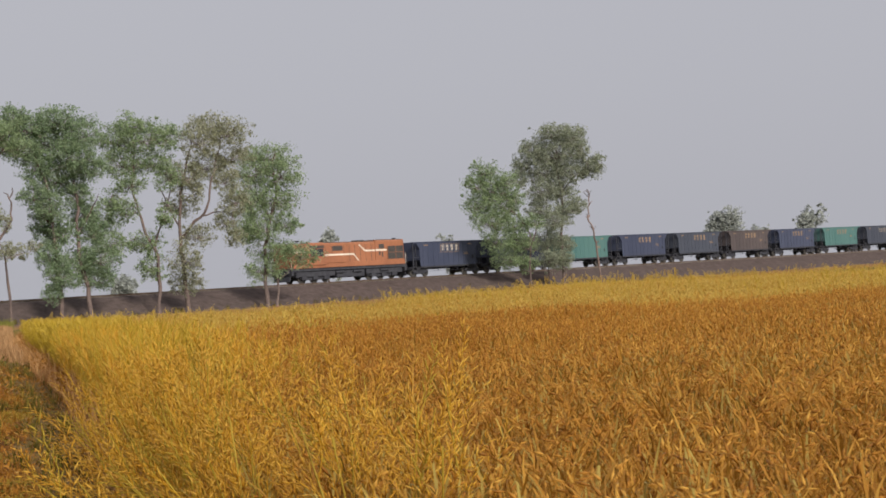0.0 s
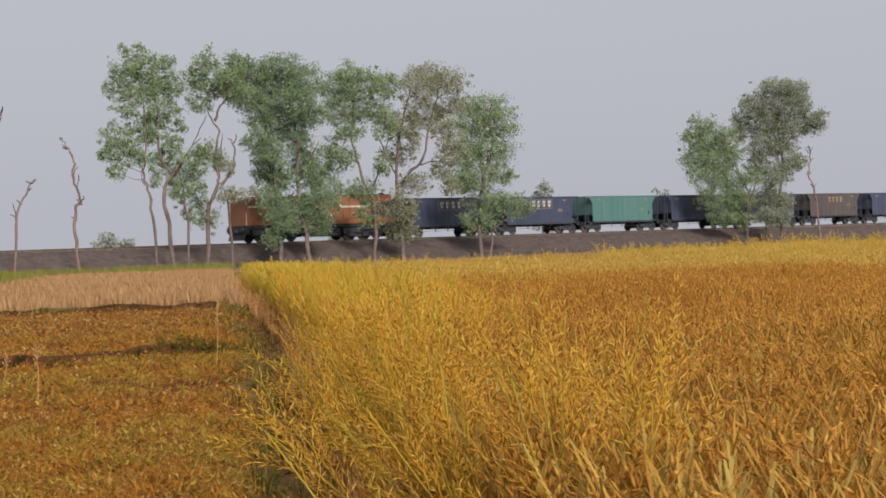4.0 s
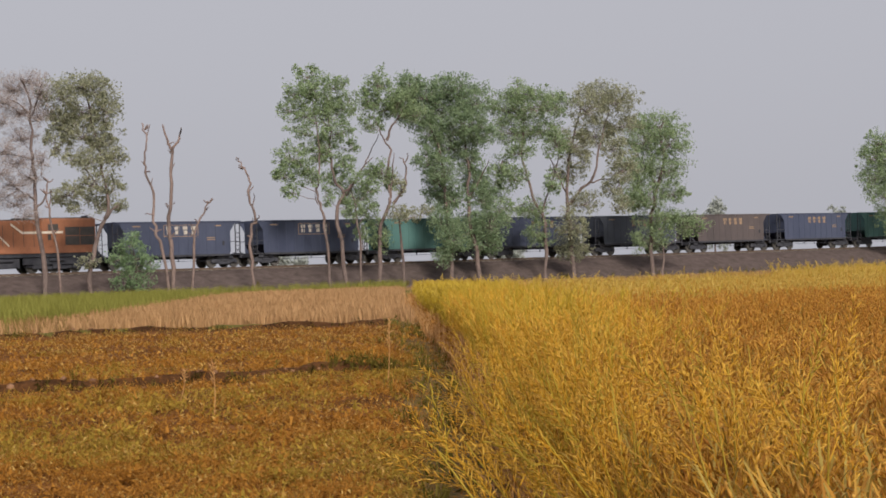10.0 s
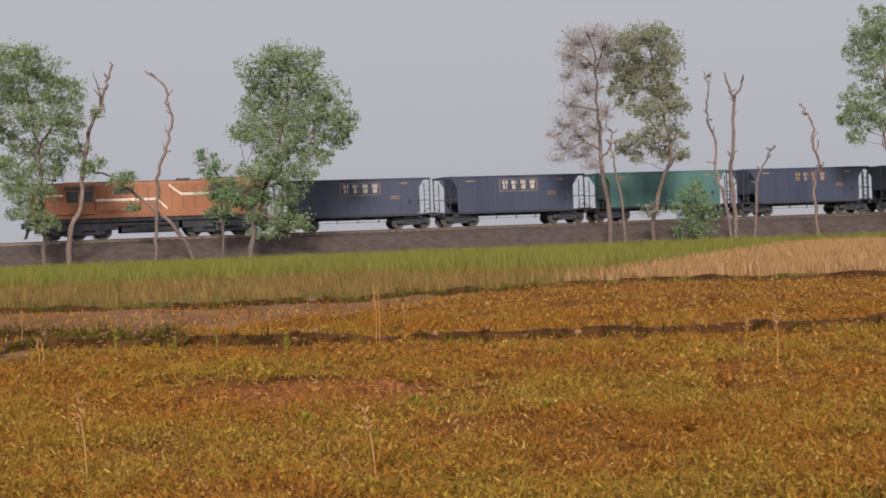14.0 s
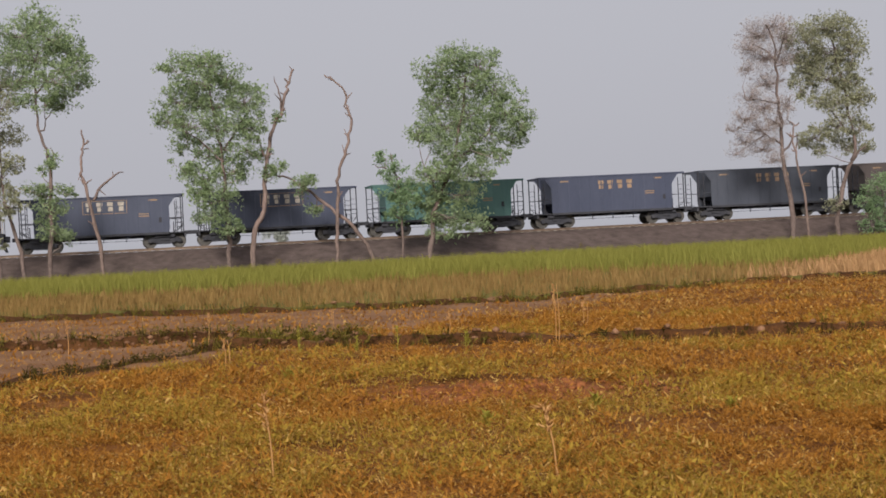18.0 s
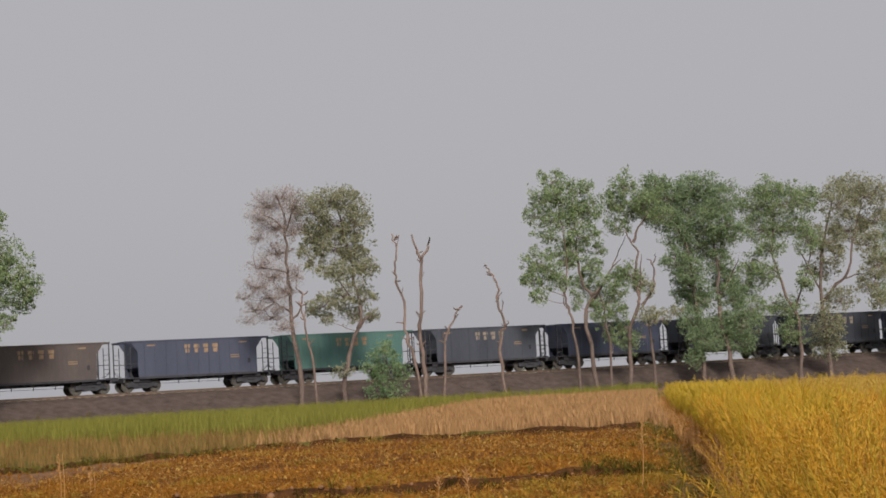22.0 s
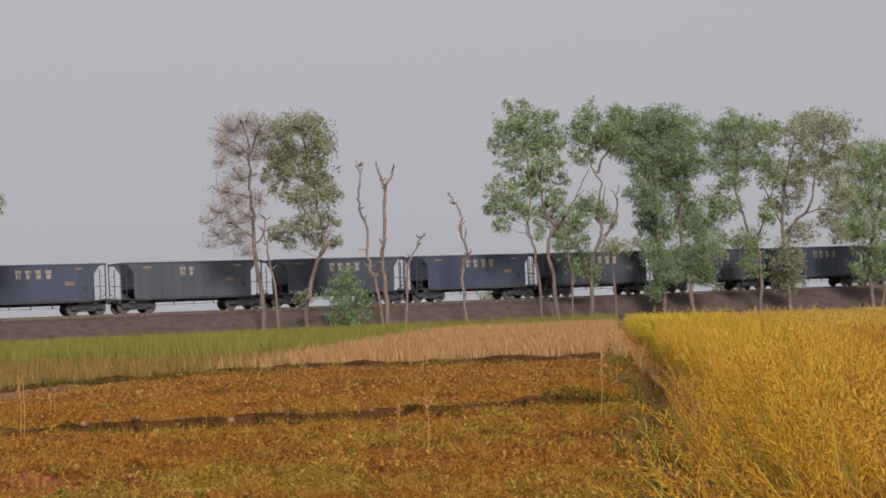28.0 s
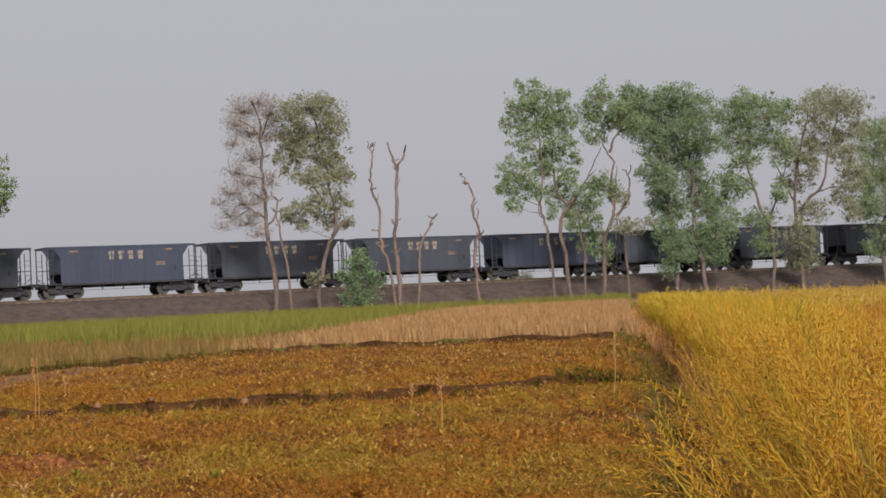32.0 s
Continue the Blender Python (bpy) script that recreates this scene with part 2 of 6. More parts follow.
def prism(outline, y0, y1, bevel=0.0):
    """An outline in x and z, pulled from y0 to y1."""
    bm = bmesh.new()
    a = [bm.verts.new((x, y0, z)) for x, z in outline]
    b = [bm.verts.new((x, y1, z)) for x, z in outline]
    bm.faces.new(a)
    bm.faces.new(b[::-1])
    for i in range(len(a)):
        j = (i + 1) % len(a)
        bm.faces.new((a[j], a[i], b[i], b[j]))
    bmesh.ops.recalc_face_normals(bm, faces=bm.faces)
    if bevel:
        bmesh.ops.bevel(bm, geom=bm.edges[:], offset=bevel, segments=2, affect="EDGES")
    return bm


def rod(a, b, r, sides=8, r2=None):
    """A round bar from a to b."""
    a, b = Vector(a), Vector(b)
    bm = bmesh.new()
    bmesh.ops.create_cone(bm, cap_ends=True, segments=sides, radius1=r, radius2=r if r2 is None else r2, depth=(b - a).length,
                          matrix=Matrix.Translation((a + b) / 2) @ (b - a).to_track_quat("Z", "Y").to_matrix().to_4x4())
    return bm


def joined(*bms):
    out = bmesh.new()
    for b in bms:
        me = bpy.data.meshes.new("piece")
        b.to_mesh(me)
        b.free()
        out.from_mesh(me)
        bpy.data.meshes.remove(me)
    return out


def scatter(name, templates, pts, size, mats, rng, lean=0.2, pick=None, tilt=None):
    """Many copies of small template meshes (verts, tris, material per tri) joined into one mesh."""
    out_v, out_f, out_m, base = [], [], [], 0
    n = len(pts)
    pick = rng.integers(0, len(templates), n) if pick is None else pick
    for k, (tv, tf, tm) in enumerate(templates):
        sel = np.where(pick == k)[0]
        if not len(sel):
            continue
        m = len(sel)
        yaw, dirn, amount = rng.uniform(0, 2 * np.pi, m), rng.uniform(0, 2 * np.pi, m), rng.normal(0, lean, m)
        sc = size[sel][:, None, None] if np.ndim(size) else size
        v = np.repeat(tv[None], m, 0) * sc
        c, s = np.cos(yaw)[:, None], np.sin(yaw)[:, None]
        x, y, z = v[..., 0] * c - v[..., 1] * s, v[..., 0] * s + v[..., 1] * c, v[..., 2]
        top = z * (0.5 + z / (z.max() + 1e-6))
        x, y = x + top * (np.cos(dirn) * amount)[:, None], y + top * (np.sin(dirn) * amount)[:, None]
        if tilt is not None:
            x, y = x + top * tilt[0], y + top * tilt[1]
        v = np.stack([x, y, z], -1) + pts[sel][:, None, :]
        out_v.append(v.reshape(-1, 3))
        out_f.append((tf[None] + (np.arange(m) * len(tv))[:, None, None]).reshape(-1, 3) + base)
        out_m.append(np.tile(tm, m))
        base += m * len(tv)
    return new(name, solid(name, np.concatenate(out_v), np.concatenate(out_f), mats, np.concatenate(out_m)))


def ribbon(points, width, mat=0, turn=0.0):
    """A tapering blade along points, as a template."""
    p = np.array(points, float)
    side = np.array([np.cos(turn), np.sin(turn), 0.0])
    n = len(p)
    w = np.array([width * (1 - (i / (n - 1)) ** 2 * 0.9) for i in range(n)])[:, None]
    v = np.concatenate([p - side * w / 2, p + side * w / 2])
    f = []
    for i in range(n - 1):
        f += [(i, i + 1, n + i), (i + 1, n + i + 1, n + i)]
    return v, np.array(f), np.full(len(f), mat)


def spindle(a, b, r, mat=0, sides=4):
    """A thin pointed body from a to b: an ear or a pod."""
    a, b = np.array(a, float), np.array(b, float)
    d = (b - a) / (np.linalg.norm(b - a) + 1e-9)
    u = np.cross(d, (0.3, 0.8, 0.52))
    u /= np.linalg.norm(u)
    w = np.cross(d, u)
    ring = [a + (b - a) * 0.45 + r * (np.cos(t) * u + np.sin(t) * w) for t in np.arange(sides) * 2 * np.pi / sides]
    v = np.array([a, b] + ring)
    f = []
    for i in range(sides):
        j = (i + 1) % sides
        f += [(0, 2 + j, 2 + i), (1, 2 + i, 2 + j)]
    return v, np.array(f), np.full(len(f), mat)


def merge(pieces):
    v, f, m, base = [], [], [], 0
    for pv, pf, pm in pieces:
        v.append(pv), f.append(pf + base), m.append(pm)
        base += len(pv)
    return np.concatenate(v), np.concatenate(f), np.concatenate(m)


rng = np.random.default_rng(7)

# ---- the plan ----
TRACK_TURN, TRACK_OFF, TRACK_BEND, RAIL_Z = radians(37.52), 115.27, -2.05e-4, 2.224
ALONG = np.array([math.cos(TRACK_TURN), math.sin(TRACK_TURN)])
ACROSS = np.array([-math.sin(TRACK_TURN), math.cos(TRACK_TURN)])
BEND_END = 260.0


def track_point(s, off=0.0):
    """Place and heading of the track's centre line at s metres along it; off: metres towards the fields."""
    b = np.clip(s, -BEND_END, BEND_END)
    d = TRACK_OFF + TRACK_BEND * b * b + 2 * TRACK_BEND * b * (s - b)
    slope = 2 * TRACK_BEND * b
    p = ACROSS * (d - off) + ALONG * s
    return p[0], p[1], math.degrees(TRACK_TURN + math.atan(slope))


def track_xy(s, off):
    b = np.clip(s, -BEND_END, BEND_END)
    d = TRACK_OFF + TRACK_BEND * b * b + 2 * TRACK_BEND * b * (s - b) - off
    return ACROSS[0] * d + ALONG[0] * s, ACROSS[1] * d + ALONG[1] * s


def wheat_edge(y):
    y = np.asarray(y, float)
    return np.interp(y, [-40, 8, 15, 20, 28, 45, 60, 560], [1.56, 0.56, 0.54, 0.49, 0.27, -0.38, -0.92, -13.0])


NEAR_BUND = [(-0.6, 25.9), (-2.2, 25.2), (-4.0, 24.4), (-5.6, 23.6), (-8.4, 23.2), (-10.6, 23.1), (-13.2, 23.3), (-15.1, 22.5), (-14.5, 18.0), (-14.1, 15.0), (-13.6, 8.0)]
SIDE_BUND = [(-13.2, 23.7), (-16.8, 25.2), (-21.4, 22.8), (-32.0, 18.5)]
FAR_BUND = [(-1.2, 46.5), (-8.7, 47.0), (-11.6, 46.0), (-14.1, 41.5), (-16.2, 38.2), (-19.5, 36.4), (-26.0, 36.2), (-33.0, 35.2), (-60.0, 37.0)]


def crop_end(x, y):
    """How far the wheat and mustard reach in the direction of a place."""
    return np.interp(np.degrees(np.arctan2(x, y)), [-2, 11.5, 13, 18, 22, 30], [79, 75, 104, 122, 118, 106])


def from_line(line, x, y):
    """Distance of places from a bent line."""
    best = np.full(np.shape(x), 1e9)
    for (ax, ay), (bx, by) in zip(line, line[1:]):
        ux, uy = bx - ax, by - ay
        k = np.clip(((x - ax) * ux + (y - ay) * uy) / (ux * ux + uy * uy), 0, 1)
        best = np.minimum(best, np.hypot(x - ax - k * ux, y - ay - k * uy))
    return best


def line_y(line, x):
    """Height y of a bent line over x, for lines that run sideways."""
    xs, ys = [p[0] for p in line][::-1], [p[1] for p in line][::-1]
    return np.interp(x, xs, ys)


def cut_of(line):
    """The foot of a bund's worn face, on the side of the path."""
    return [(x + 0.08, y - 0.28) for x, y in line]


def red_bare(x, y):
    """The bare red patches of the near field, with ragged edges."""
    rag = 0.25 * np.sin(x * 4.1 + y * 1.7) + 0.2 * np.sin(y * 5.3 - x * 2.9)
    spots = [np.hypot((x - a) / w, (y - b) / h) for a, b, w, h in ((-6.8, 15.4, 1.25, 1.15), (-7.6, 15.7, 0.8, 0.8), (-5.6, 15.2, 0.6, 0.5))]
    return np.minimum.reduce(spots) < 0.85 + rag


def ripple(x, y):
    return (0.03 * np.sin(1.7 * x + 0.6 * y) * np.sin(0.9 * y - 0.5 * x) + 0.02 * np.sin(4.1 * x - 2.3 * y + 1.0) * np.sin(3.3 * y + 1.9 * x)
            + 0.012 * np.sin(9.1 * x + 4.0 * y) * np.sin(7.3 * y - 3.0 * x))


def ground_z(x, y):
    x, y = np.asarray(x, float), np.asarray(y, float)
    z = ripple(x, y) * np.clip((140 - np.hypot(x, y)) / 60, 0.05, 1)
    wave = 1 + 0.35 * np.sin(x * 2.1 + y * 1.3) * np.sin(x * 0.7 - y)
    for line, high, wide in ((NEAR_BUND, 0.14, 0.3), (SIDE_BUND, 0.17, 0.4), (FAR_BUND, 0.17, 0.45)):
        z = z + high * wave * np.exp(-(from_line(line, x, y) / wide) ** 2)
        z = z - 0.16 * np.exp(-(from_line(cut_of(line), x, y) / 0.18) ** 2)
    e = x - wheat_edge(y)
    z = z - 0.04 * np.exp(-((e + 0.45) / 0.4) ** 2) * (y < 60)
    return z

# ---- the ground ----


def make_ground():
    def steps(spans):
        out = [spans[0][0]]
        for a, b, d in spans:
            n = max(1, round((b - a) / d))
            out += list(a + (b - a) * (np.arange(n) + 1) / n)
        return np.array(out)
    xs = steps([(-2600, -300, 230), (-300, -70, 10), (-70, -45, 0.9), (-45, -24, 0.4), (-24, -2.4, 0.21), (-2.4, 2.5, 0.1), (2.5, 20, 1.5), (20, 200, 8), (200, 2600, 240)])
    ys = steps([(-400, -40, 60), (-40, -16, 2.5), (-16, 5, 0.7), (5, 32, 0.19), (32, 60, 0.35), (60, 220, 4), (220, 4200, 150)])
    gx, gy = np.meshgrid(xs, ys)
    gx = gx + (wheat_edge(np.clip(gy, -40, 60)) - 0.55) * np.exp(-(gx / 6) ** 2)     # the lines of the sheet follow the path
    v = np.stack([gx, gy, ground_z(gx, gy)], -1).reshape(-1, 3)
    w = len(xs)
    i, j = np.meshgrid(np.arange(w - 1), np.arange(len(ys) - 1))
    a = (j * w + i).ravel()
    faces = np.stack([a, a + 1, a + w + 1, a + w], -1)
    cx, cy = v[faces].mean(1)[:, 0], v[faces].mean(1)[:, 1]
    kind = np.zeros(len(faces), int)
    left = cx < wheat_edge(cy) - 0.1
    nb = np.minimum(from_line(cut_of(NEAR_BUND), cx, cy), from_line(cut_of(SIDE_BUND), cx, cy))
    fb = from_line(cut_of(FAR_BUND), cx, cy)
    far_y = line_y(FAR_BUND, cx)
    kind[~left & ((cy > 60) | (cy < -20))] = 4
    kind[left & (cy > far_y)] = 4
    pale = left & (cx < -13.5) & (cy < far_y) & (cy > np.interp(cx, [-60, -21, -14], [14, 15, 22]))
    pale |= left & (cx < -14.2) & (cy < far_y) & (cy < 30)
    kind[pale] = 2
    kind[(kind == 0) & left & red_bare(cx, cy)] = 5
    # strip along the cuts: dark soil plus the step's shadow as colour
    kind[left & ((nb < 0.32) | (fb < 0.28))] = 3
    worn = 0.16 * np.sin(cy * 1.1) * np.sin(cy * 0.37 + 1) + 0.12 * np.sin(cy * 3.7 + cx * 5) * np.sin(cx * 8 - cy * 2)
    kind[(np.abs(cx - wheat_edge(cy) + 0.4) < 0.5 + worn) & (cy < 60)] = 1
    tagged(new("ground", solid("ground", v, faces, [M["soil"], M["path"], M["pale"], M["bund"], M["turf"], M["red_soil"]], kind, smooth=True)),
           "flat farmland of brown soil with low earth bunds", "ground", kind="structure")


make_ground()


def make_bank():
    """The railway bank: a ballast crown on earth slopes, along the bent track."""
    prof = [(-40.0, -0.3), (-9.0, 0.0), (-3.4, 1.62), (-2.1, 1.95), (-1.5, 2.02), (1.5, 2.02), (2.1, 1.95), (3.4, 1.62), (6.6, 0.35), (9.0, -0.05), (12.0, -0.3)]
    ss = np.concatenate([np.arange(-260, -60, 10), np.arange(-60, 240, 0.9), np.arange(240, 900, 12)])
    v = []
    for o, z in prof:
        jig = rng.normal(0, 0.05, len(ss)) if 1.9 < abs(o) < 8 else 0 * ss
        x, y = track_xy(ss, o + jig)
        v.append(np.stack([x, y, z + jig * 0.8], -1))
    v = np.stack(v, 1).reshape(-1, 3)
    n = len(prof)
    i, j = np.meshgrid(np.arange(n - 1), np.arange(len(ss) - 1))
    a = (j * n + i).ravel()
    tagged(new("railway_bank", solid("railway_bank", v, np.stack([a, a + n, a + n + 1, a + 1], -1), [M["ballast"]])),
           "low railway bank of dark grey-brown ballast and earth", "embankment", kind="structure")


make_bank()


def make_rails():
    track = tagged(new("railway_track"), "straight single railway track on concrete sleepers", "railway track")
    x, y, turn = track_point(0)
    track.matrix_basis = pose(x, y, RAIL_Z)
    ss = np.concatenate([np.arange(-260, 300, 5.0), np.arange(300, 900, 30)])
    for side in (-0.86, 0.86):
        v = []
        for o, z in ((-0.035, 0.0), (0.035, 0.0), (0.02, -0.04), (0.01, -0.14), (0.07, -0.17), (-0.07, -0.17), (-0.01, -0.14), (-0.02, -0.04)):
            px, py = track_xy(ss, side + o)
            v.append(np.stack([px - x, py - y, np.full(len(ss), z)], -1))
        v = np.stack(v, 1).reshape(-1, 3)
        i, j = np.meshgrid(np.arange(8), np.arange(len(ss) - 1))
        a, b = (j * 8 + i).ravel(), (j * 8 + (i + 1) % 8).ravel()
        rail = new("rail", solid("rail", v, np.stack([a, b, b + 8, a + 8], -1), [M["rail"]]))
        rail.parent = track
    me = bpy.data.meshes.new("sleeper")
    bm = boxes((-0.12, 0.12, -1.37, 1.37, -0.38, -0.17), bevel=0.02)
    bm.to_mesh(me)
    bm.free()
    me.materials.append(M["concrete"])
    for k in range(296):
        px, py, turn = track_point(-22 + 0.62 * k)
        ob = new("sleeper", me)
        ob.parent = track
        ob.matrix_basis = pose(px - x, py - y, 0, 0, 0, turn)
    base, vs, fs = 0, [], []
    cube = np.array([(a, b, c) for a in (-0.12, 0.12) for b in (-1.37, 1.37) for c in (-0.38, -0.17)])
    quads = np.array([(0, 1, 3, 2), (4, 6, 7, 5), (0, 4, 5, 1), (2, 3, 7, 6), (0, 2, 6, 4), (1, 5, 7, 3)])
    for s in list(np.arange(-22 - 0.62 * 60, -22.3, 0.62)) + list(np.arange(-22 + 0.62 * 296, 320, 0.62)):
        px, py, turn = track_point(s)
        c, sn = math.cos(radians(turn)), math.sin(radians(turn))
        vs.append(cube @ np.array([[c, sn, 0], [-sn, c, 0], [0, 0, 1]]) + (px - x, py - y, 0))
        fs.append(quads + base)
        base += 8
    rest = tagged(new("far_sleepers", solid("far_sleepers", np.concatenate(vs), np.concatenate(fs), [M["concrete"]])), "grey concrete sleepers", kind="stuff")
    rest.parent = track


make_rails()

# ---- the train ----
WAGON, LOCO, SPEED, START = 12.2, 17.3, 7.70, 132.2     # lengths over couplers, metres a second, place of the engine's rear coupler at 0 s


def ring(bm, centre, r, depth, sides=20, bore=0.0):
    c = Vector(centre)
    bmesh.ops.create_cone(bm, cap_ends=True, segments=sides, radius1=r, radius2=r, depth=depth, matrix=Matrix.Translation(c) @ pose(0, 0, 0, 90))


WHEELSETS, WHEEL_MESH = [], {}


def wheelset_at(x, r, parent):
    """Two wheels on their axle, one piece that turns about its own middle."""
    if r not in WHEEL_MESH:
        bm = bmesh.new()
        ring(bm, (0, 0, 0), 0.08, 1.7, 10)
        for s in (-1, 1):
            y = 0.86 * s
            ring(bm, (0, y, 0), r, 0.12, 24)
            ring(bm, (0, y - s * 0.07, 0), r + 0.03, 0.03, 24)
            ring(bm, (0, y + s * 0.08, 0), r * 0.35, 0.08, 12)
            for k in range(3):
                a = 2.094 * k
                ring(bm, (r * 0.62 * math.cos(a), y + s * 0.062, r * 0.62 * math.sin(a)), 0.06, 0.03, 8)
        me = WHEEL_MESH[r] = bpy.data.meshes.new("wheelset")
        bm.to_mesh(me)
        bm.free()
        me.materials.append(M["steel"])
    ob = new("wheelset", WHEEL_MESH[r])
    ob.parent = parent
    ob.location = (x, 0, r)
    ob["radius"] = r
    return ob


def bogie(cx, axles, r, half, parent):
    """A bogie: side frames, bolster, axles and wheels."""
    b = part("bogie", boxes((cx - 0.35, cx + 0.35, -1.0, 1.0, 0.42, 0.72), bevel=0.03), M["black"], parent)
    for y in (-1.08, 1.08):
        out = [(cx - half, 0.42), (cx - half, 0.60), (cx - half * 0.55, 0.80), (cx + half * 0.55, 0.80), (cx + half, 0.60), (cx + half, 0.42),
               (cx + half * 0.7, 0.40), (cx + half * 0.35, 0.26), (cx - half * 0.35, 0.26), (cx - half * 0.7, 0.40)]
        part("side_frame", prism(out, y - 0.07, y + 0.07, 0.015), M["black"], b)
        for x in axles:
            part("axle_box", boxes((x - 0.14, x + 0.14, y - 0.11, y + 0.11, 0.36, 0.62), bevel=0.03), M["black"], b)
    for x in axles:
        wheelset_at(x, r, b)
    return b


def make_wagon(paint, marks, lettering):
    """A bogie hopper wagon; -x leads, -y faces the fields."""
    w = new("hopper_wagon")
    P = M[paint]
    top, low, half, wide = 3.65, 1.02, 4.58, 1.55
    # side sheets, with the upper corners flaring out below the top rim
    side = [(-half + 0.05, low), (half - 0.05, low), (half - 0.05, low + 0.1), (half, low + 0.3), (half, top - 0.78), (half + 0.46, top - 0.12), (half + 0.96, top - 0.09),
            (half + 0.96, top), (-half - 0.96, top), (-half - 0.96, top - 0.09), (-half - 0.46, top - 0.12), (-half, top - 0.78), (-half, low + 0.3)]
    for y in (-wide, wide):
        s = 1 if y > 0 else -1
        wall = part("side_wall", prism(side, y - 0.02, y + 0.02), P, w)
        part("top_rim", boxes((-half - 0.99, half + 0.99, y - 0.06, y + 0.06, top - 0.05, top + 0.05), bevel=0.015), P, w)
        part("bottom_sill", boxes((-half + 0.06, half - 0.06, y - 0.05, y + 0.05, low - 0.1, low + 0.06), bevel=0.015), M["black"], w)
        for k in range(11):
            x = -half + 0.5 + k * (2 * half - 1.0) / 10
            part("rib", boxes((x - 0.035, x + 0.035, min(y + s * 0.0205, y + s * 0.038), max(y + s * 0.0205, y + s * 0.038), low + 0.08, top - 0.08)), P, wall)
    for e in (-1, 1):
        ends = [(e * half, low + 0.75), (e * (half - 0.05), low + 0.75), (e * (half - 0.05), top), (e * half, top)]
        part("end_sheet", prism(ends, -wide + 0.03, wide - 0.03), P, w, "end sheet in the shade of the platform")
        slope = [(e * half, low + 0.8), (e * (half - 1.9), low), (e * (half - 1.95), low), (e * (half - 0.06), low + 0.8)]
        part("slope_sheet", prism(slope, -wide + 0.05, wide - 0.05), P, w)
        part("top_rim", boxes((min(e * (half + 0.86), e * (half + 0.98)), max(e * (half + 0.86), e * (half + 0.98)), -wide + 0.07, wide - 0.07, top - 0.06, top + 0.04)), P, w)
        deck = part("platform", boxes((min(e * (half - 0.3), e * (half + 1.06)), max(e * (half - 0.3), e * (half + 1.06)), -1.45, 1.45, 0.98, 1.06), bevel=0.01), M["black"], w)
        for y in (-1.42, 1.42):
            part("end_post", boxes((e * (half + 0.94) - 0.035, e * (half + 0.94) + 0.035, y - 0.035, y + 0.035, 1.06, top - 0.06)), M["black"], deck)
            part("ladder_rail", boxes((e * (half + 0.52) - 0.025, e * (half + 0.52) + 0.025, y - 0.025, y + 0.025, 1.06, top - 0.36)), M["black"], deck)
            part("hand_rail", boxes((min(e * half, e * (half + 0.94)), max(e * half, e * (half + 0.94)), y - 0.022, y + 0.022, 2.02, 2.07)), M["black"], deck)
            for z in (1.4, 1.72, 2.4, 2.75):
                part("rung", boxes((min(e * (half + 0.52), e * (half + 0.94)), max(e * (half + 0.52), e * (half + 0.94)), y - 0.012, y + 0.012, z, z + 0.03)), M["black"], deck)
        for y in (-1.42, 1.42):
            bow = [(e * (half + 0.94 - 0.62 * (1 - math.cos(q))), y, 1.75 - 0.6 * math.sin(q)) for q in (0, 0.4, 0.8, 1.2, 1.57)]
            part("bow_rail", joined(*[rod(p, q, 0.022, 6) for p, q in zip(bow, bow[1:])]), M["black"], deck)
        part("brake_column", rod((e * (half + 0.3), -0.7, 1.06), (e * (half + 0.3), -0.7, 1.8), 0.035), M["black"], deck)
        part("headstock", boxes((min(e * (half + 0.96), e * (half + 1.11)), max(e * (half + 0.96), e * (half + 1.11)), -1.4, 1.4, 0.72, 0.98), bevel=0.02), M["black"], w)
        part("coupler", boxes((min(e * (half + 1.06), e * 6.12), max(e * (half + 1.06), e * 6.12), -0.14, 0.14, 0.88, 1.14), bevel=0.03), M["black"], w)
        bogie(e * 4.2, (e * 4.2 - 1.0, e * 4.2 + 1.0), 0.46, 1.16, w)
        part("brake_beam", boxes((e * 4.2 - 0.3, e * 4.2 + 0.3, -1.22, 1.22, 0.5, 0.66), bevel=0.02), M["black"], w)
        part("bolster", boxes((e * 4.2 - 0.7, e * 4.2 + 0.7, -1.3, 1.3, 0.72, 0.95), bevel=0.02), M["black"], w)
    part("centre_sill", boxes((-5.5, 5.5, -0.25, 0.25, 0.74, 1.0), bevel=0.02), M["black"], w)
    for x in (-1.75, 0.0, 1.75):
        part("discharge_chute", prism([(x - 0.8, low - 0.04), (x + 0.8, low - 0.04), (x + 0.42, 0.78), (x - 0.42, 0.78)], -1.3, 1.3, 0.02), M["black"], w)
        part("chute_gusset", prism([(x - 0.38, low - 0.02), (x + 0.38, low - 0.02), (x, 0.76)], -1.36, -1.32), P, w)
    pipe = part("brake_pipe", rod((-2.9, -1.3, 0.56), (2.9, -1.3, 0.56), 0.014), M["black"], w)
    for x in (-1.5, 0.05, 1.6):
        part("pipe_hanger", boxes((x - 0.03, x + 0.03, -1.33, -1.27, 0.5, 0.96)), M["black"], pipe)
    # illegible stencilled lettering: plain bars
    ink = M[lettering]
    face = -wide - 0.0245
    if marks:
        for k in range(marks):
            x = -1.05 + 0.72 * k
            part("stencil_mark", boxes((x, x + 0.42, face - 0.004, face, 3.04, 3.30), (x + 0.06, x + 0.38, face - 0.004, face, 2.68, 2.98)), ink, w, "illegible pale stencilled bars")
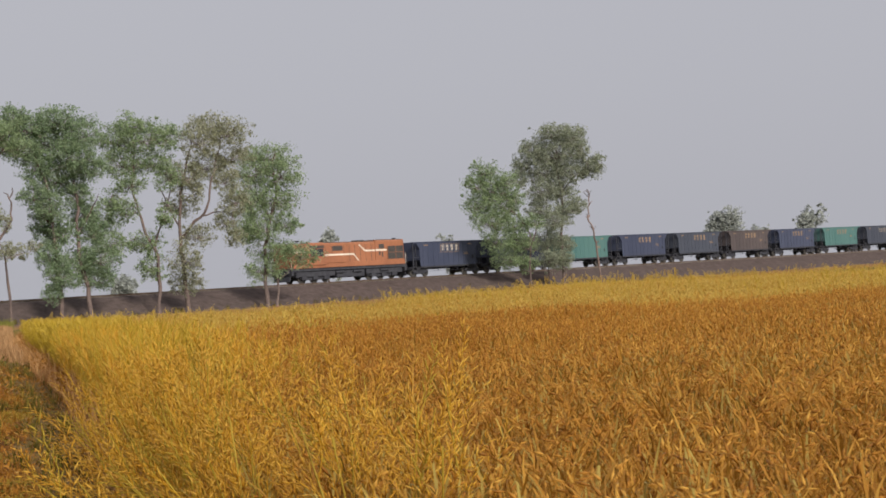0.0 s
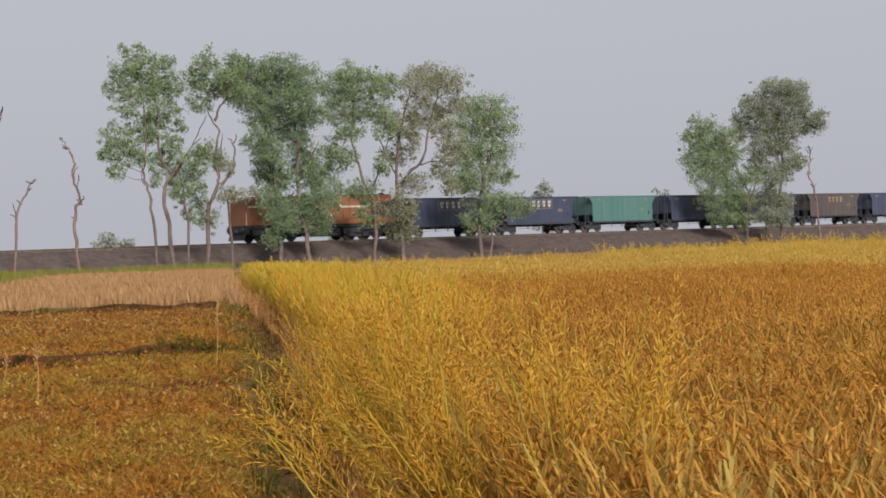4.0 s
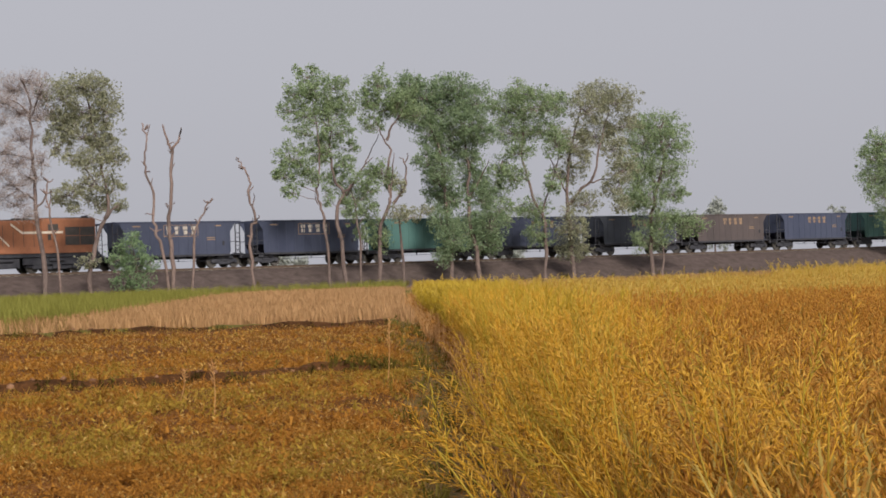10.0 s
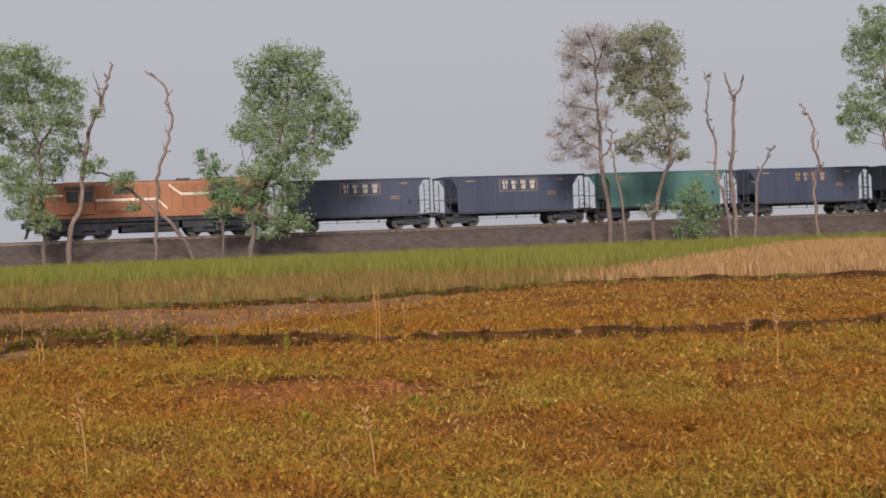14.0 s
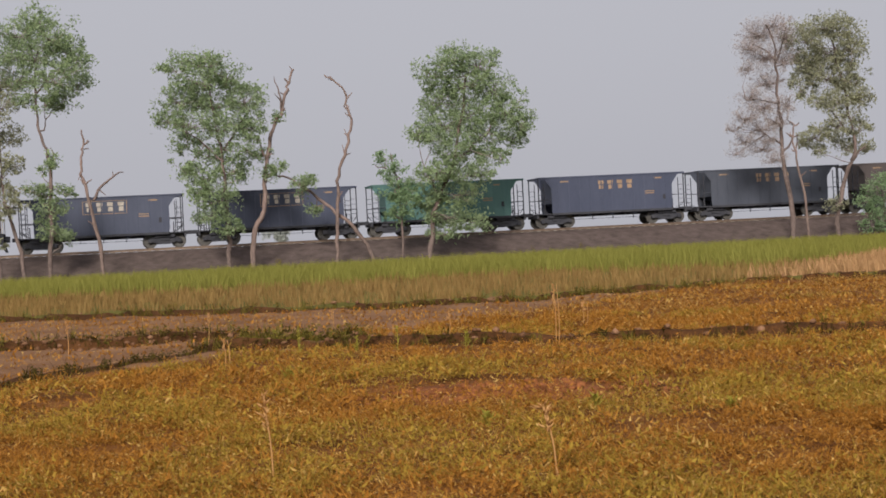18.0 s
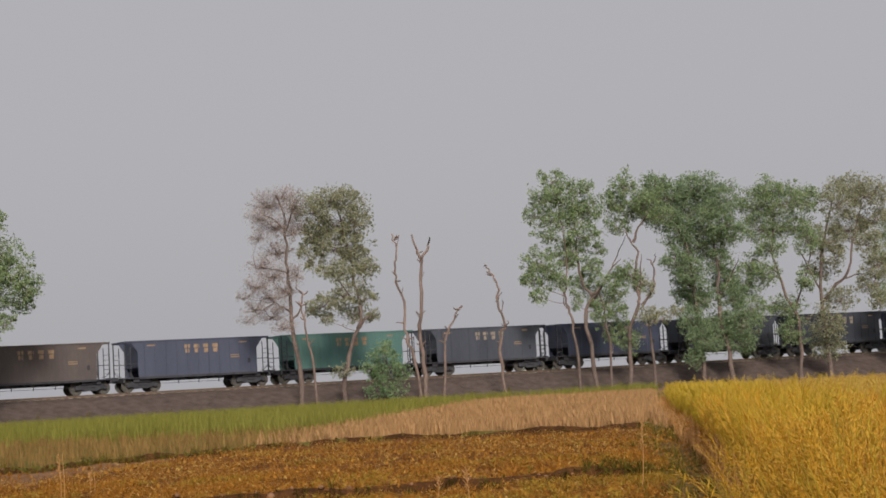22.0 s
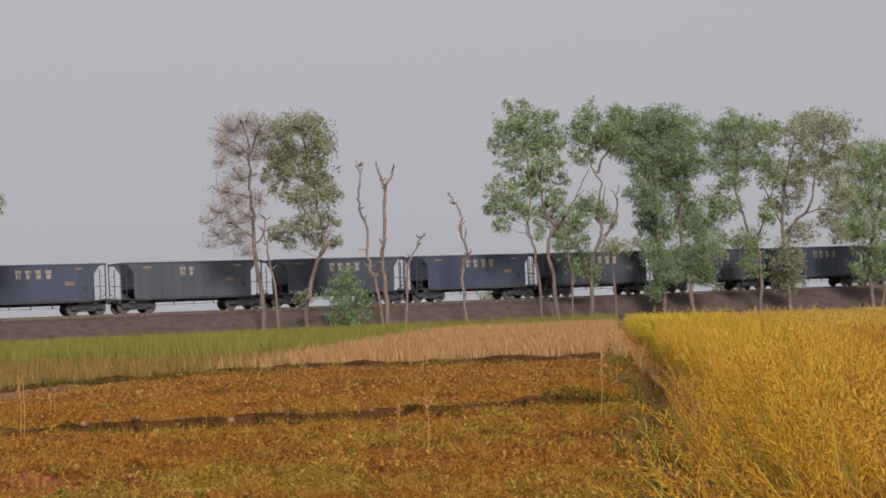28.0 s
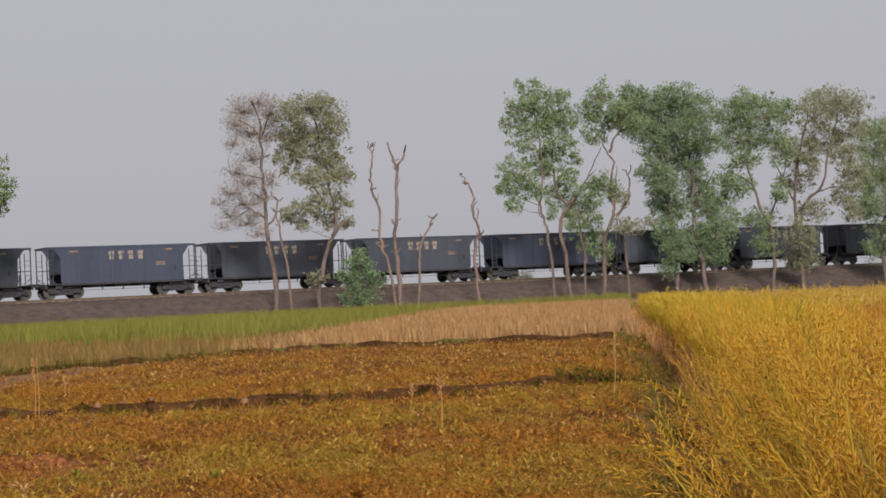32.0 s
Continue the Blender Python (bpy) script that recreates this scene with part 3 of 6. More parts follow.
    if marks and lettering == "white":
        x0, x1 = -1.28, -1.05 + 0.72 * (marks - 1) + 0.62
        part("stencil_border", boxes((x0, x1, face - 0.003, face, 2.50, 2.55), (x0, x1, face - 0.003, face, 3.38, 3.42), (x0, x0 + 0.05, face - 0.003, face, 2.56, 3.37), (x1 - 0.05, x1, face - 0.003, face, 2.56, 3.37)), M["tan"], w)
    part("data_mark", boxes((2.5, 3.2, face - 0.004, face, 2.2, 2.28), (2.5, 3.2, face - 0.004, face, 2.36, 2.42)), M["tan"], w, "small illegible lettering")
    part("data_mark", boxes((-3.9, -3.2, face - 0.004, face, 3.28, 3.38)), M["tan"], w, "small illegible lettering")
    part("data_mark", boxes((3.2, 3.8, face - 0.004, face, 3.28, 3.38)), M["tan"], w, "small illegible lettering")
    part("side_hatch", boxes((3.85, 4.05, face - 0.02, face, 1.75, 2.1)), M["black"], w, "small black hatch")
    return w


def make_engine():
    """A long-hood diesel engine; -x leads. The hood is u metres from its front end."""
    e = tagged(new("diesel_locomotive"), "faded orange diesel locomotive with cream stripes hauling wagons", "locomotive")
    x0 = -8.35                      # front of the body
    O = M["orange"]
    frame = part("underframe", boxes((x0 - 0.1, x0 + 16.4, -1.42, 1.42, 1.12, 1.5), bevel=0.03), M["black"], e)
    part("side_skirt", boxes((x0 + 0.1, x0 + 16.2, -1.52, -1.44, 1.46, 1.92), bevel=0.012), O, e)
    part("side_skirt", boxes((x0 + 0.1, x0 + 16.2, 1.44, 1.52, 1.46, 1.92), bevel=0.012), O, e)

    def hood(u0, u1, z1, y=1.36, crown=0.2):
        """A body section with rounded roof edges."""
        bm = bmesh.new()
        prof = [(-y, 1.5), (-y, z1 - crown)]
        prof += [(-y + crown * (1 - math.cos(a)), z1 - crown + crown * math.sin(a)) for a in (0.5, 1.0, 1.35)]
        prof += [(-p, q) for p, q in prof[::-1]]
        a = [bm.verts.new((x0 + u0, p, q)) for p, q in prof]
        b = [bm.verts.new((x0 + u1, p, q)) for p, q in prof]
        bm.faces.new(a), bm.faces.new(b[::-1])
        for i in range(len(a)):
            j = (i + 1) % len(a)
            bm.faces.new((a[j], a[i], b[i], b[j]))
        bmesh.ops.recalc_face_normals(bm, faces=bm.faces)
        return bm
    part("short_hood", hood(0.12, 2.3, 3.92), O, e)
    cab = part("cab", hood(2.3, 4.5, 4.0, 1.46), O, e)
    part("long_hood", hood(4.5, 11.9, 3.96), O, e)
    rad = part("radiator_end", hood(11.9, 16.2, 4.08, 1.42), O, e)
    yf = -1.465
    part("cab_window", boxes((x0 + 2.5, x0 + 3.3, yf - 0.02, yf, 2.6, 3.35), bevel=0.008), M["glass"], cab, "dark cab window")
    part("cab_window", boxes((x0 + 3.4, x0 + 4.3, yf - 0.02, yf, 2.6, 3.35), bevel=0.008), M["glass"], cab, "dark cab window")
    part("cab_upper_panel", boxes((x0 + 2.4, x0 + 4.4, yf - 0.012, yf, 3.40, 3.68)), M["mesh"], cab)
    part("equipment_box", boxes((x0 + 1.7, x0 + 4.4, -1.66, -1.47, 1.75, 2.45), bevel=0.02), O, e)
    part("equipment_box", boxes((x0 + 4.45, x0 + 7.4, -1.6, -1.37, 1.9, 2.58), bevel=0.02), O, e)
    part("hood_grille", boxes((x0 + 5.7, x0 + 7.15, -1.375, -1.36, 3.1, 3.6)), M["mesh"], e, "dark louvred grille")
    part("hood_grille", boxes((x0 + 12.4, x0 + 13.2, -1.435, -1.42, 3.15, 3.62)), M["mesh"], e, "dark louvred grille")
    part("door_vent", boxes((x0 + 12.38, x0 + 12.62, -1.435, -1.42, 2.45, 2.86)), M["mesh"], e)
    part("door_vent", boxes((x0 + 12.82, x0 + 13.02, -1.435, -1.42, 2.28, 2.82)), M["mesh"], e)
    g = part("radiator_grille", boxes((x0 + 13.75, x0 + 16.1, -1.44, -1.42, 2.02, 3.42)), M["mesh"], rad, "large dark radiator grille")
    for z in (2.0, 2.72, 3.4):
        part("grille_bar", boxes((x0 + 13.7, x0 + 16.15, -1.46, -1.42, z, z + 0.04)), O, g)
    for u in (13.68, 14.9, 16.1):
        part("grille_bar", boxes((x0 + u, x0 + u + 0.035, -1.458, -1.42, 2.0, 3.45)), O, g)
    for u in (4.7, 5.6, 7.3, 8.1, 8.9, 9.7, 10.5, 11.3):
        part("door_seam", boxes((x0 + u, x0 + u + 0.03, -1.372, -1.36, 1.95, 3.6)), M["mesh"], e)

    def stripe(pts, y, h=0.17):
        return [prism([(x0 + a, za), (x0 + b, zb), (x0 + b, zb + h), (x0 + a, za + h)], y - 0.008, y) for (a, za), (b, zb) in zip(pts, pts[1:])]
    part("cream_stripe", joined(*stripe([(0.14, 3.0), (2.28, 3.0)], -1.362)), M["cream"], e, "cream painted stripe")
    part("cream_stripe", joined(*stripe([(4.52, 2.62), (8.7, 2.62), (9.4, 1.94)], -1.3625)), M["cream"], e, "cream painted stripe")
    part("cream_stripe", joined(*stripe([(9.55, 3.55), (10.4, 2.92), (11.88, 2.92)], -1.3625)), M["cream"], e, "cream painted stripe")
    part("cream_stripe", joined(*stripe([(11.9, 2.92), (13.6, 2.92)], -1.4225)), M["cream"], e, "cream painted stripe")
    part("exhaust_box", boxes((x0 + 10.3, x0 + 11.2, -0.5, 0.5, 3.94, 4.14), bevel=0.03), M["mesh"], e)
    for u in (1.7, 15.8):
        horn = part("horn", joined(rod((x0 + u - 0.25, -0.4, 4.2), (x0 + u + 0.25, -0.4, 4.2), 0.05, 8, 0.09), boxes((x0 + u - 0.03, x0 + u + 0.03, -0.43, -0.37, 3.85, 4.2))), M["black"], e)
    for k, u in enumerate((0.0, 16.35)):
        part("headstock", boxes((x0 + u - 0.14, x0 + u + 0.14, -1.45, 1.45, 0.75, 1.5), bevel=0.03), M["black"], e)
        s = -1 if k == 0 else 1
        part("coupler", boxes((x0 + u + min(0, s * 0.5), x0 + u + max(0, s * 0.5), -0.15, 0.15, 0.88, 1.16), bevel=0.03), M["black"], e)
        part("cow_catcher", prism([(x0 + u + s * 0.1, 0.75), (x0 + u + s * 0.3, 0.2), (x0 + u + s * 0.2, 0.2), (x0 + u, 0.75)], -1.2, 1.2), M["black"], e)
        for y in (-1.4, 1.4):
            part("hand_rail", rod((x0 + u + s * 0.1, y, 1.5), (x0 + u + s * 0.1, y, 2.6), 0.025), M["cream"], e)
        for y in (-0.98, 0.98):
            part("buffer", rod((x0 + u, y, 1.1), (x0 + u + s * 0.45, y, 1.1), 0.16, 14, 0.2), M["black"], e)
    for u0, u1 in ((0.5, 5.9), (10.4, 15.8)):
        part("bogie_cover", boxes((x0 + u0, x0 + u1, -1.36, -1.2, 0.62, 1.12), (x0 + u0, x0 + u1, 1.2, 1.36, 0.62, 1.12), bevel=0.02), M["black"], e)
        for k in range(3):
            part("spring_nest", boxes((x0 + u0 + 0.8 + 1.55 * k, x0 + u0 + 1.5 + 1.55 * k, -1.34, -1.18, 0.3, 0.62), bevel=0.04), M["black"], e)
    part("roof_panel", boxes((x0 + 4.6, x0 + 11.8, -1.27, 1.27, 3.91, 3.99), bevel=0.02), M["mesh"], e, "sooty dark roof panel")
    part("roof_panel", boxes((x0 + 12.0, x0 + 16.0, -1.32, 1.32, 4.03, 4.11), bevel=0.02), M["mesh"], e, "sooty dark roof panel")
    part("roof_panel", boxes((x0 + 0.2, x0 + 2.2, -1.27, 1.27, 3.87, 3.95), bevel=0.02), M["mesh"], e, "sooty dark roof panel")
    for u in (6.5, 9.0, 13.0):
        part("air_tank", rod((x0 + u - 0.6, -1.42, 0.95), (x0 + u + 0.6, -1.42, 0.95), 0.13, 12), M["black"], e)
    part("fuel_tank", boxes((x0 + 6.2, x0 + 10.2, -1.35, 1.35, 0.38, 1.12), bevel=0.12), M["black"], e)
    bogie(x0 + 3.3, (x0 + 1.6, x0 + 3.3, x0 + 5.0), 0.54, 2.1, e)
    bogie(x0 + 13.0, (x0 + 11.3, x0 + 13.0, x0 + 14.7), 0.54, 2.3, e)
    part("step", boxes((x0 + 0.25, x0 + 0.7, -1.5, -1.3, 0.55, 0.6), (x0 + 0.25, x0 + 0.7, -1.5, -1.3, 0.9, 0.95)), M["black"], e)
    part("running_pipe", rod((x0 + 0.6, -1.47, 1.2), (x0 + 15.8, -1.47, 1.2), 0.04), M["black"], frame)
    return e


ENGINE = make_engine()
ENGINE["rear"] = LOCO / 2
PAINTS = ["navy", "navy", "teal", "navy", "slate", "umber", "navy", "teal"] + ["slate", "navy", "slate", "slate", "navy", "slate", "slate", "navy", "slate", "slate", "slate", "navy", "slate", "slate", "navy", "slate"]
MARKS = {0: (4, "white"), 1: (4, "white"), 2: (0, "tan"), 3: (4, "tan"), 4: (4, "tan"), 5: (4, "tan"), 6: (4, "tan"), 7: (4, "tan"), 10: (2, "chalk")}
LABELS = {"navy": "dusty navy-blue hopper wagon with worn pale stencilling", "umber": "rusty brown-grey hopper wagon with worn stencilling", "slate": "sooty slate-grey hopper wagon with worn stencilling", "teal": "faded teal-green hopper wagon with worn stencilling"}
WAGONS, SEEN = [], {}
for i, paint in enumerate(PAINTS):
    marks, ink = MARKS.get(i, (4, "chalk"))
    key = (paint, marks, ink)
    if key not in SEEN:
        wagon = SEEN[key] = make_wagon(*key)
        tagged(wagon, LABELS[paint], "hopper wagon", "wagons of the goods train")
    else:
        wagon = copy_thing(SEEN[key], pose(0, 0, 0))
    WAGONS.append(wagon)

# ---- trees ----


def limb(path, r0, r1, sides=7):
    """A tapering bent limb along (u, depth, v) points, gently rounded between them."""
    p = np.array(path, float)
    if len(p) > 2:
        fine = []
        for i in range(len(p) - 1):
            a, b, c, d = p[max(i - 1, 0)], p[i], p[i + 1], p[min(i + 2, len(p) - 1)]
            for t in (0, 0.33, 0.67):
                fine.append(0.5 * (2 * b + (c - a) * t + (2 * a - 5 * b + 4 * c - d) * t * t + (3 * b - a - 3 * c + d) * t ** 3))
        p = np.array(fine + [p[-1]])
        if r0 > 0.02:
            wob = np.random.default_rng(int(abs(p.sum()) * 1000) % 99991).normal(0, min(0.055, r0 * 0.5), p.shape)
            wob[0] = wob[-1] = 0
            p = p + wob
    n = len(p)
    v, f = [], []
    for i in range(n):
        d = p[min(i + 1, n - 1)] - p[max(i - 1, 0)]
        d /= np.linalg.norm(d) + 1e-9
        u = np.cross(d, (0.2, 1, 0.1))
        u /= np.linalg.norm(u)
        w = np.cross(d, u)
        r = r0 + (r1 - r0) * i / (n - 1)
        if i == 0 and r0 > 0.1:
            r *= 1.35
        r *= 1 + 0.10 * math.sin(i * 2.3 + r0 * 50)
        for k in range(sides):
            a = 2 * np.pi * k / sides
            v.append(p[i] + r * (math.cos(a) * u + math.sin(a) * w))
    for i in range(n - 1):
        for k in range(sides):
            a, b = i * sides + k, i * sides + (k + 1) % sides
            f.append((a, b, b + sides, a + sides))
    v.append(p[-1] + (p[-1] - p[-2]) * 0.2)
    tip = len(v) - 1
    tri = [((n - 1) * sides + k, (n - 1) * sides + (k + 1) % sides, tip) for k in range(sides)]
    return np.array(v), np.array(f), np.array(tri)


TREE_LABELS = {"green": "tall leafy green tree with bare lower trunk", "dense": "tall tree with dense deep green crown", "olive": "tall tree with olive-brown thinning crown",
               "gray": "tall half-withered tree with mauve-grey leaves and bare twigs", "gray2": "tall tree with grey-green crown, its leaf colour lightened for haze",
               "dead": "bare dead tree, a crooked leafless trunk", "bush": "small bushy tree with fresh green leaves", "leaning": "fallen dead trunk leaning across the others with a few leaves"}
TREE_RNG = np.random.default_rng(21)


def leaf_cloud(blobs, depth_of, r, per_area, size, clump):
    """Leaves in small clumps inside uneven blobs (u, v, ru, rv): centres, and the clump centres."""
    pts, cores = [], []
    for u, v, ru, rv in blobs:
        n = int(max(30, per_area * ru * rv))
        m = max(4, int(n / clump))
        q = r.normal(size=(m, 3))
        q /= np.linalg.norm(q, axis=1)[:, None]
        q *= (r.uniform(0.2, 1.0, m) ** 0.5)[:, None]
        q[: m // 3] *= r.uniform(1.05, 1.5, (m // 3, 1))        # sprays that stick out
        core = np.stack([u + q[:, 0] * ru, depth_of(u, v) + q[:, 1] * ru * 0.95, v + q[:, 2] * rv], -1)
        cores.append(core)
        which = r.integers(0, m, n)
        spread = np.array([0.27, 0.27, 0.23]) * (0.6 + 0.34 * min(ru, 1.8))
        big = r.uniform(0.35, 1.4, m)
        big[: m // 3] *= 0.65
        pts.append(core[which] + r.normal(size=(n, 3)).clip(-1.6, 1.6) * spread * big[which][:, None])
    return np.concatenate(pts), cores


def leaf_mesh(name, pts, size, mat, r):
    """Small folded leaf sprays at the points."""
    n = len(pts)
    d = r.normal(size=(n, 3))
    d[:, 2] = d[:, 2] * 0.7 - 0.55
    d /= np.linalg.norm(d, axis=1)[:, None]
    e = np.cross(d, r.normal(size=(n, 3)))
    e /= np.linalg.norm(e, axis=1)[:, None] + 1e-9
    s = (size * r.uniform(0.6, 1.4, n))[:, None]
    k = np.cross(d, e) * s * 0.22
    v = np.stack([pts - d * s * 0.5, pts + e * s * 0.2 + k, pts + d * s * 0.5, pts - e * s * 0.2 + k], 1).reshape(-1, 3)
    a = np.arange(n) * 4
    f = np.concatenate([np.stack([a, a + 1, a + 2], -1), np.stack([a, a + 2, a + 3], -1)])
    return solid(name, v, f, [mat])


def tree(kind, x, y, limbs, crown, depth=0.0):
    """A tree at x, y. limbs: (radius, "u,v u,v ..."), u to the side and v up in metres; crown: "u,v,ru,rv ..." leaf masses."""
    r = TREE_RNG
    out = new("dead_tree" if kind in ("dead", "leaning") else "small_tree" if kind == "bush" else "tree")
    tagged(out, TREE_LABELS[kind], "tree", "trees along the railway")
    away = math.atan2(y, x)
    out.matrix_basis = pose(x, y, 0, 0, 0, math.degrees(away) - 90)
    wood = M["dead"] if kind in ("dead", "leaning") else M["bark"]
    skeleton = []
    for k, (rad, text) in enumerate(limbs):
        uv = [tuple(map(float, q.split(","))) for q in text.split()]
        sway = r.normal(0, 0.5)
        grow = [(u, sway * (i / len(uv)) if v > 1 else 0.0, v) for i, (u, v) in enumerate(uv)]
        if k and uv[0][1] > 1:      # a limb starts on the nearest place of an earlier one
            near = min(skeleton, key=lambda q: (q[0] - uv[0][0]) ** 2 + (q[2] - uv[0][1]) ** 2) if skeleton else (0, 0, 0)
            grow = [(u, near[1] + r.normal(0, 0.9) * i / len(uv), v) for i, (u, v) in enumerate(uv)]
        v, f, tri = limb(grow, rad * (1.0 if kind == "dead" else 1.05), max(0.025, rad * (0.36 if kind == "dead" else 0.28)), 8 if rad > 0.1 else 6)
        low = uv[0][1] < 0.5
        ob = new("trunk" if low else "limb", solid("trunk" if low else "limb", v, [f, tri], [wood], smooth=True))
        ob.parent = out
        skeleton += grow
        if kind == "dead" and len(grow) > 5:         # broken stubs
            for _ in range(7):
                i = int(r.integers(2, len(grow) - 1))
                a = np.array(grow[i])
                d = np.array((r.choice((-1, 1)) * r.uniform(0.2, 0.45), r.normal(0, 0.15), r.uniform(0.1, 0.4)))
                v, f, tri = limb([a, a + d * 0.6 + (0, 0, -0.03), a + d], 0.06, 0.03, 5)
                ob = new("stub", solid("stub", v, [f, tri], [wood], smooth=True))
                ob.parent = out
    blobs = [(a, b, c * 1.08, d * 1.08) for a, b, c, d in (map(float, q.split(",")) for q in crown.split())]
    if not blobs:
        return out
    sk = np.array(skeleton)
    shift = {}

    def depth_of(u, v):
        key = (u, v)
        if key not in shift:
            i = ((sk[:, 0] - u) ** 2 + (sk[:, 2] - v) ** 2).argmin()
            shift[key] = sk[i, 1] + r.normal(0, 0.7)
        return shift[key]
    thin = {"gray": 0.85, "gray2": 0.9, "olive": 0.66, "green": 0.76, "dense": 1.08, "bush": 0.8, "dead": 1.0, "leaning": 1.0}[kind]
    pts, cores = leaf_cloud(blobs, depth_of, r, LEAVES * thin, 0.3, 10 if kind == "gray" else 20)
    size = 0.12 if kind == "gray" else 0.215
    leaf = M["leaf_" + kind] if kind in ("green", "dense", "olive", "gray", "gray2", "bush") else M["leaf_green"]
    ob = new("crown", leaf_mesh("crown", pts, size, leaf, r))
    ob.parent = out
    # twigs from the wood to the leaf clumps
    tv, tf, base = [], [], 0
    for (u, v, ru, rv), core in zip(blobs, cores):
        i = ((sk[:, 0] - u) ** 2 + (sk[:, 2] - v + 0.5) ** 2).argmin()
        hub = np.array([u, depth_of(u, v), v - rv * 0.3])
        runs = [(sk[i], hub, 0.045)] + [(hub, c, 0.013 if kind == "gray" else 0.018) for c in core[:: 1 if kind == "gray" else 2]]
        for a, b, rad in runs:
            mid = (np.array(a) + b) / 2 + (r.normal(0, 0.1), r.normal(0, 0.1), -0.08)
            lv, lf, lt = limb([a, mid, b], rad, 0.008, 3)
            tv.append(lv), tf.append(lf + base)
            base += len(lv)
    ob = tagged(new("twig_growth", solid("twig_growth", np.concatenate(tv), np.concatenate(tf), [M["twig"]])), kind="stuff")
    ob.parent = out
    return out


LEAVES = 1080
tree("green", 19.6, 147.4,
     [(0.2, "0,-0.15 -0.09,2.6 0.08,5.68 0.66,8.23 1.32,10.53 1.07,12.85 1.42,14.38"),
      (0.13, "0.77,-0.15 1.03,2.57 0.38,5.16"),
      (0.08, "0.66,8.23 -0.52,10.33 -1.49,12.42")],
     "0.85,14.14,2.18,1.14 1.82,12.31,1.97,1.14 -0.46,12.64,1.66,1.45 1.26,10.01,1.87,1.45 -1.04,9.83,1.56,1.45 -0.33,7.49,2.08,1.35 2.22,7.67,0.93,1.04 -1.62,7.01,1.14,0.83 0.38,5.41,2.08,0.83 3.16,4.82,1.66,1.04 -0.17,3.63,1.56,1.14")
tree("olive", 11.9, 142.0,
     [(0.2, "-0.01,-0.15 -0.14,3.22 -0.28,5.71 -0.32,8.19 -0.06,10.66 0.59,13.12 1.13,15.08"),
      (0.14, "-0.15,6.69 1.07,8.15 2.07,9.11 2.63,11.57 3.27,13.78 3.61,15.5"),
      (0.07, "1.76,8.52 2.95,8.84 4.18,8.55"),
      (0.08, "-0.33,7.69 -1.22,9.7 -2.16,11.71")],
     "2.65,16.52,1.69,0.9 4.11,15.73,1.89,1.19 1.63,15.07,1.59,1.29 4.55,13.74,1.69,0.99 2.32,13.06,1.69,1.19 0.57,12.13,1.49,1.39 3.76,11.53,1.39,0.99 4.45,9.78,1.29,1.19 -0.23,9.67,1.29,0.99 1.03,10.63,0.9,0.8 3.67,8.07,1.09,0.9 1.18,6.9,1.29,0.9 0.15,4.95,1.29,1.29 -0.15,2.98,1.49,1.09 4.37,6.57,0.99,0.7")
tree("green", 9.3, 140.2,
     [(0.16, "-0,-0.15 0.12,3.74 -0.08,5.71 -0.73,7.19 -1.22,9.16 -1.66,11.14 -1.34,14.07 -1.54,16.03"),
      (0.09, "-0.08,5.71 0.46,7.65 1.24,9.59 1.64,12.02"),
      (0.06, "-1.22,9.16 -2.41,10.18 -3.38,10.69")],
     "-1.53,16.52,1.76,0.78 -2.78,15.34,1.76,1.18 -0.58,15.27,1.86,1.18 1.38,15.45,1.27,1.08 -2.34,13.36,1.76,1.18 -0.14,13.3,1.76,0.98 1.29,12.03,1.08,1.18 -1.9,11.39,1.27,0.78 -3.64,9.97,0.98,1.08 -2.44,9.2,1.18,0.98 -4.42,8.27,1.08,0.98 -3.73,6.54,1.47,0.88 -0.79,6.46,1.37,0.98 -0.35,4.49,1.08,1.08 0.97,8.61,0.69,1.08")
tree("dense", 3.6, 136.1,
     [(0.2, "-0,-0.15 -0.24,2.87 -0.75,5.26 -0.88,7.64 -0.64,10.01 -1.14,12.87 -1.44,16.21"),
      (0.09, "-0.69,7.63 0.29,9.03 1.03,10.44")],
     "-1.9,16.7,1.71,1.04 -0.27,15.46,1.61,1.23 -2.89,15.06,1.42,1.23 -1.03,13.58,1.9,1.23 0.38,12.83,1.14,1.04 -2.25,11.95,1.42,1.23 -0.62,10.72,1.14,1.04 -0.28,9.05,1.23,1.04 0.25,7.37,1.14,1.04 0.91,5.22,1.42,1.23 0.63,3.56,1.23,0.95 -0.76,5.02,1.14,1.23")
tree("dense", 1.3, 134.4,
     [(0.18, "0,-0.15 -0.18,2.91 -0.27,5.25 -0.48,8.08 -0.7,10.9 -1.57,13.74 -2.22,16.1"),
      (0.08, "-0.48,8.08 -1.44,9.04 -2.13,9.76")],
     "-3.13,17.06,1.22,0.75 -1.98,16.1,1.41,1.03 -3.64,15.43,1.13,1.13 -2.49,14.23,1.5,1.03 -1.59,12.8,1.31,1.03 -1.88,10.46,1.03,0.94 -0.73,9.49,1.31,1.22 -1.23,8.09,1.13,0.94 -0.08,7.36,1.22,1.03 -0.82,5.5,1.22,1.03 0.07,3.84,1.31,1.13 -0.9,2.45,0.75,0.66")
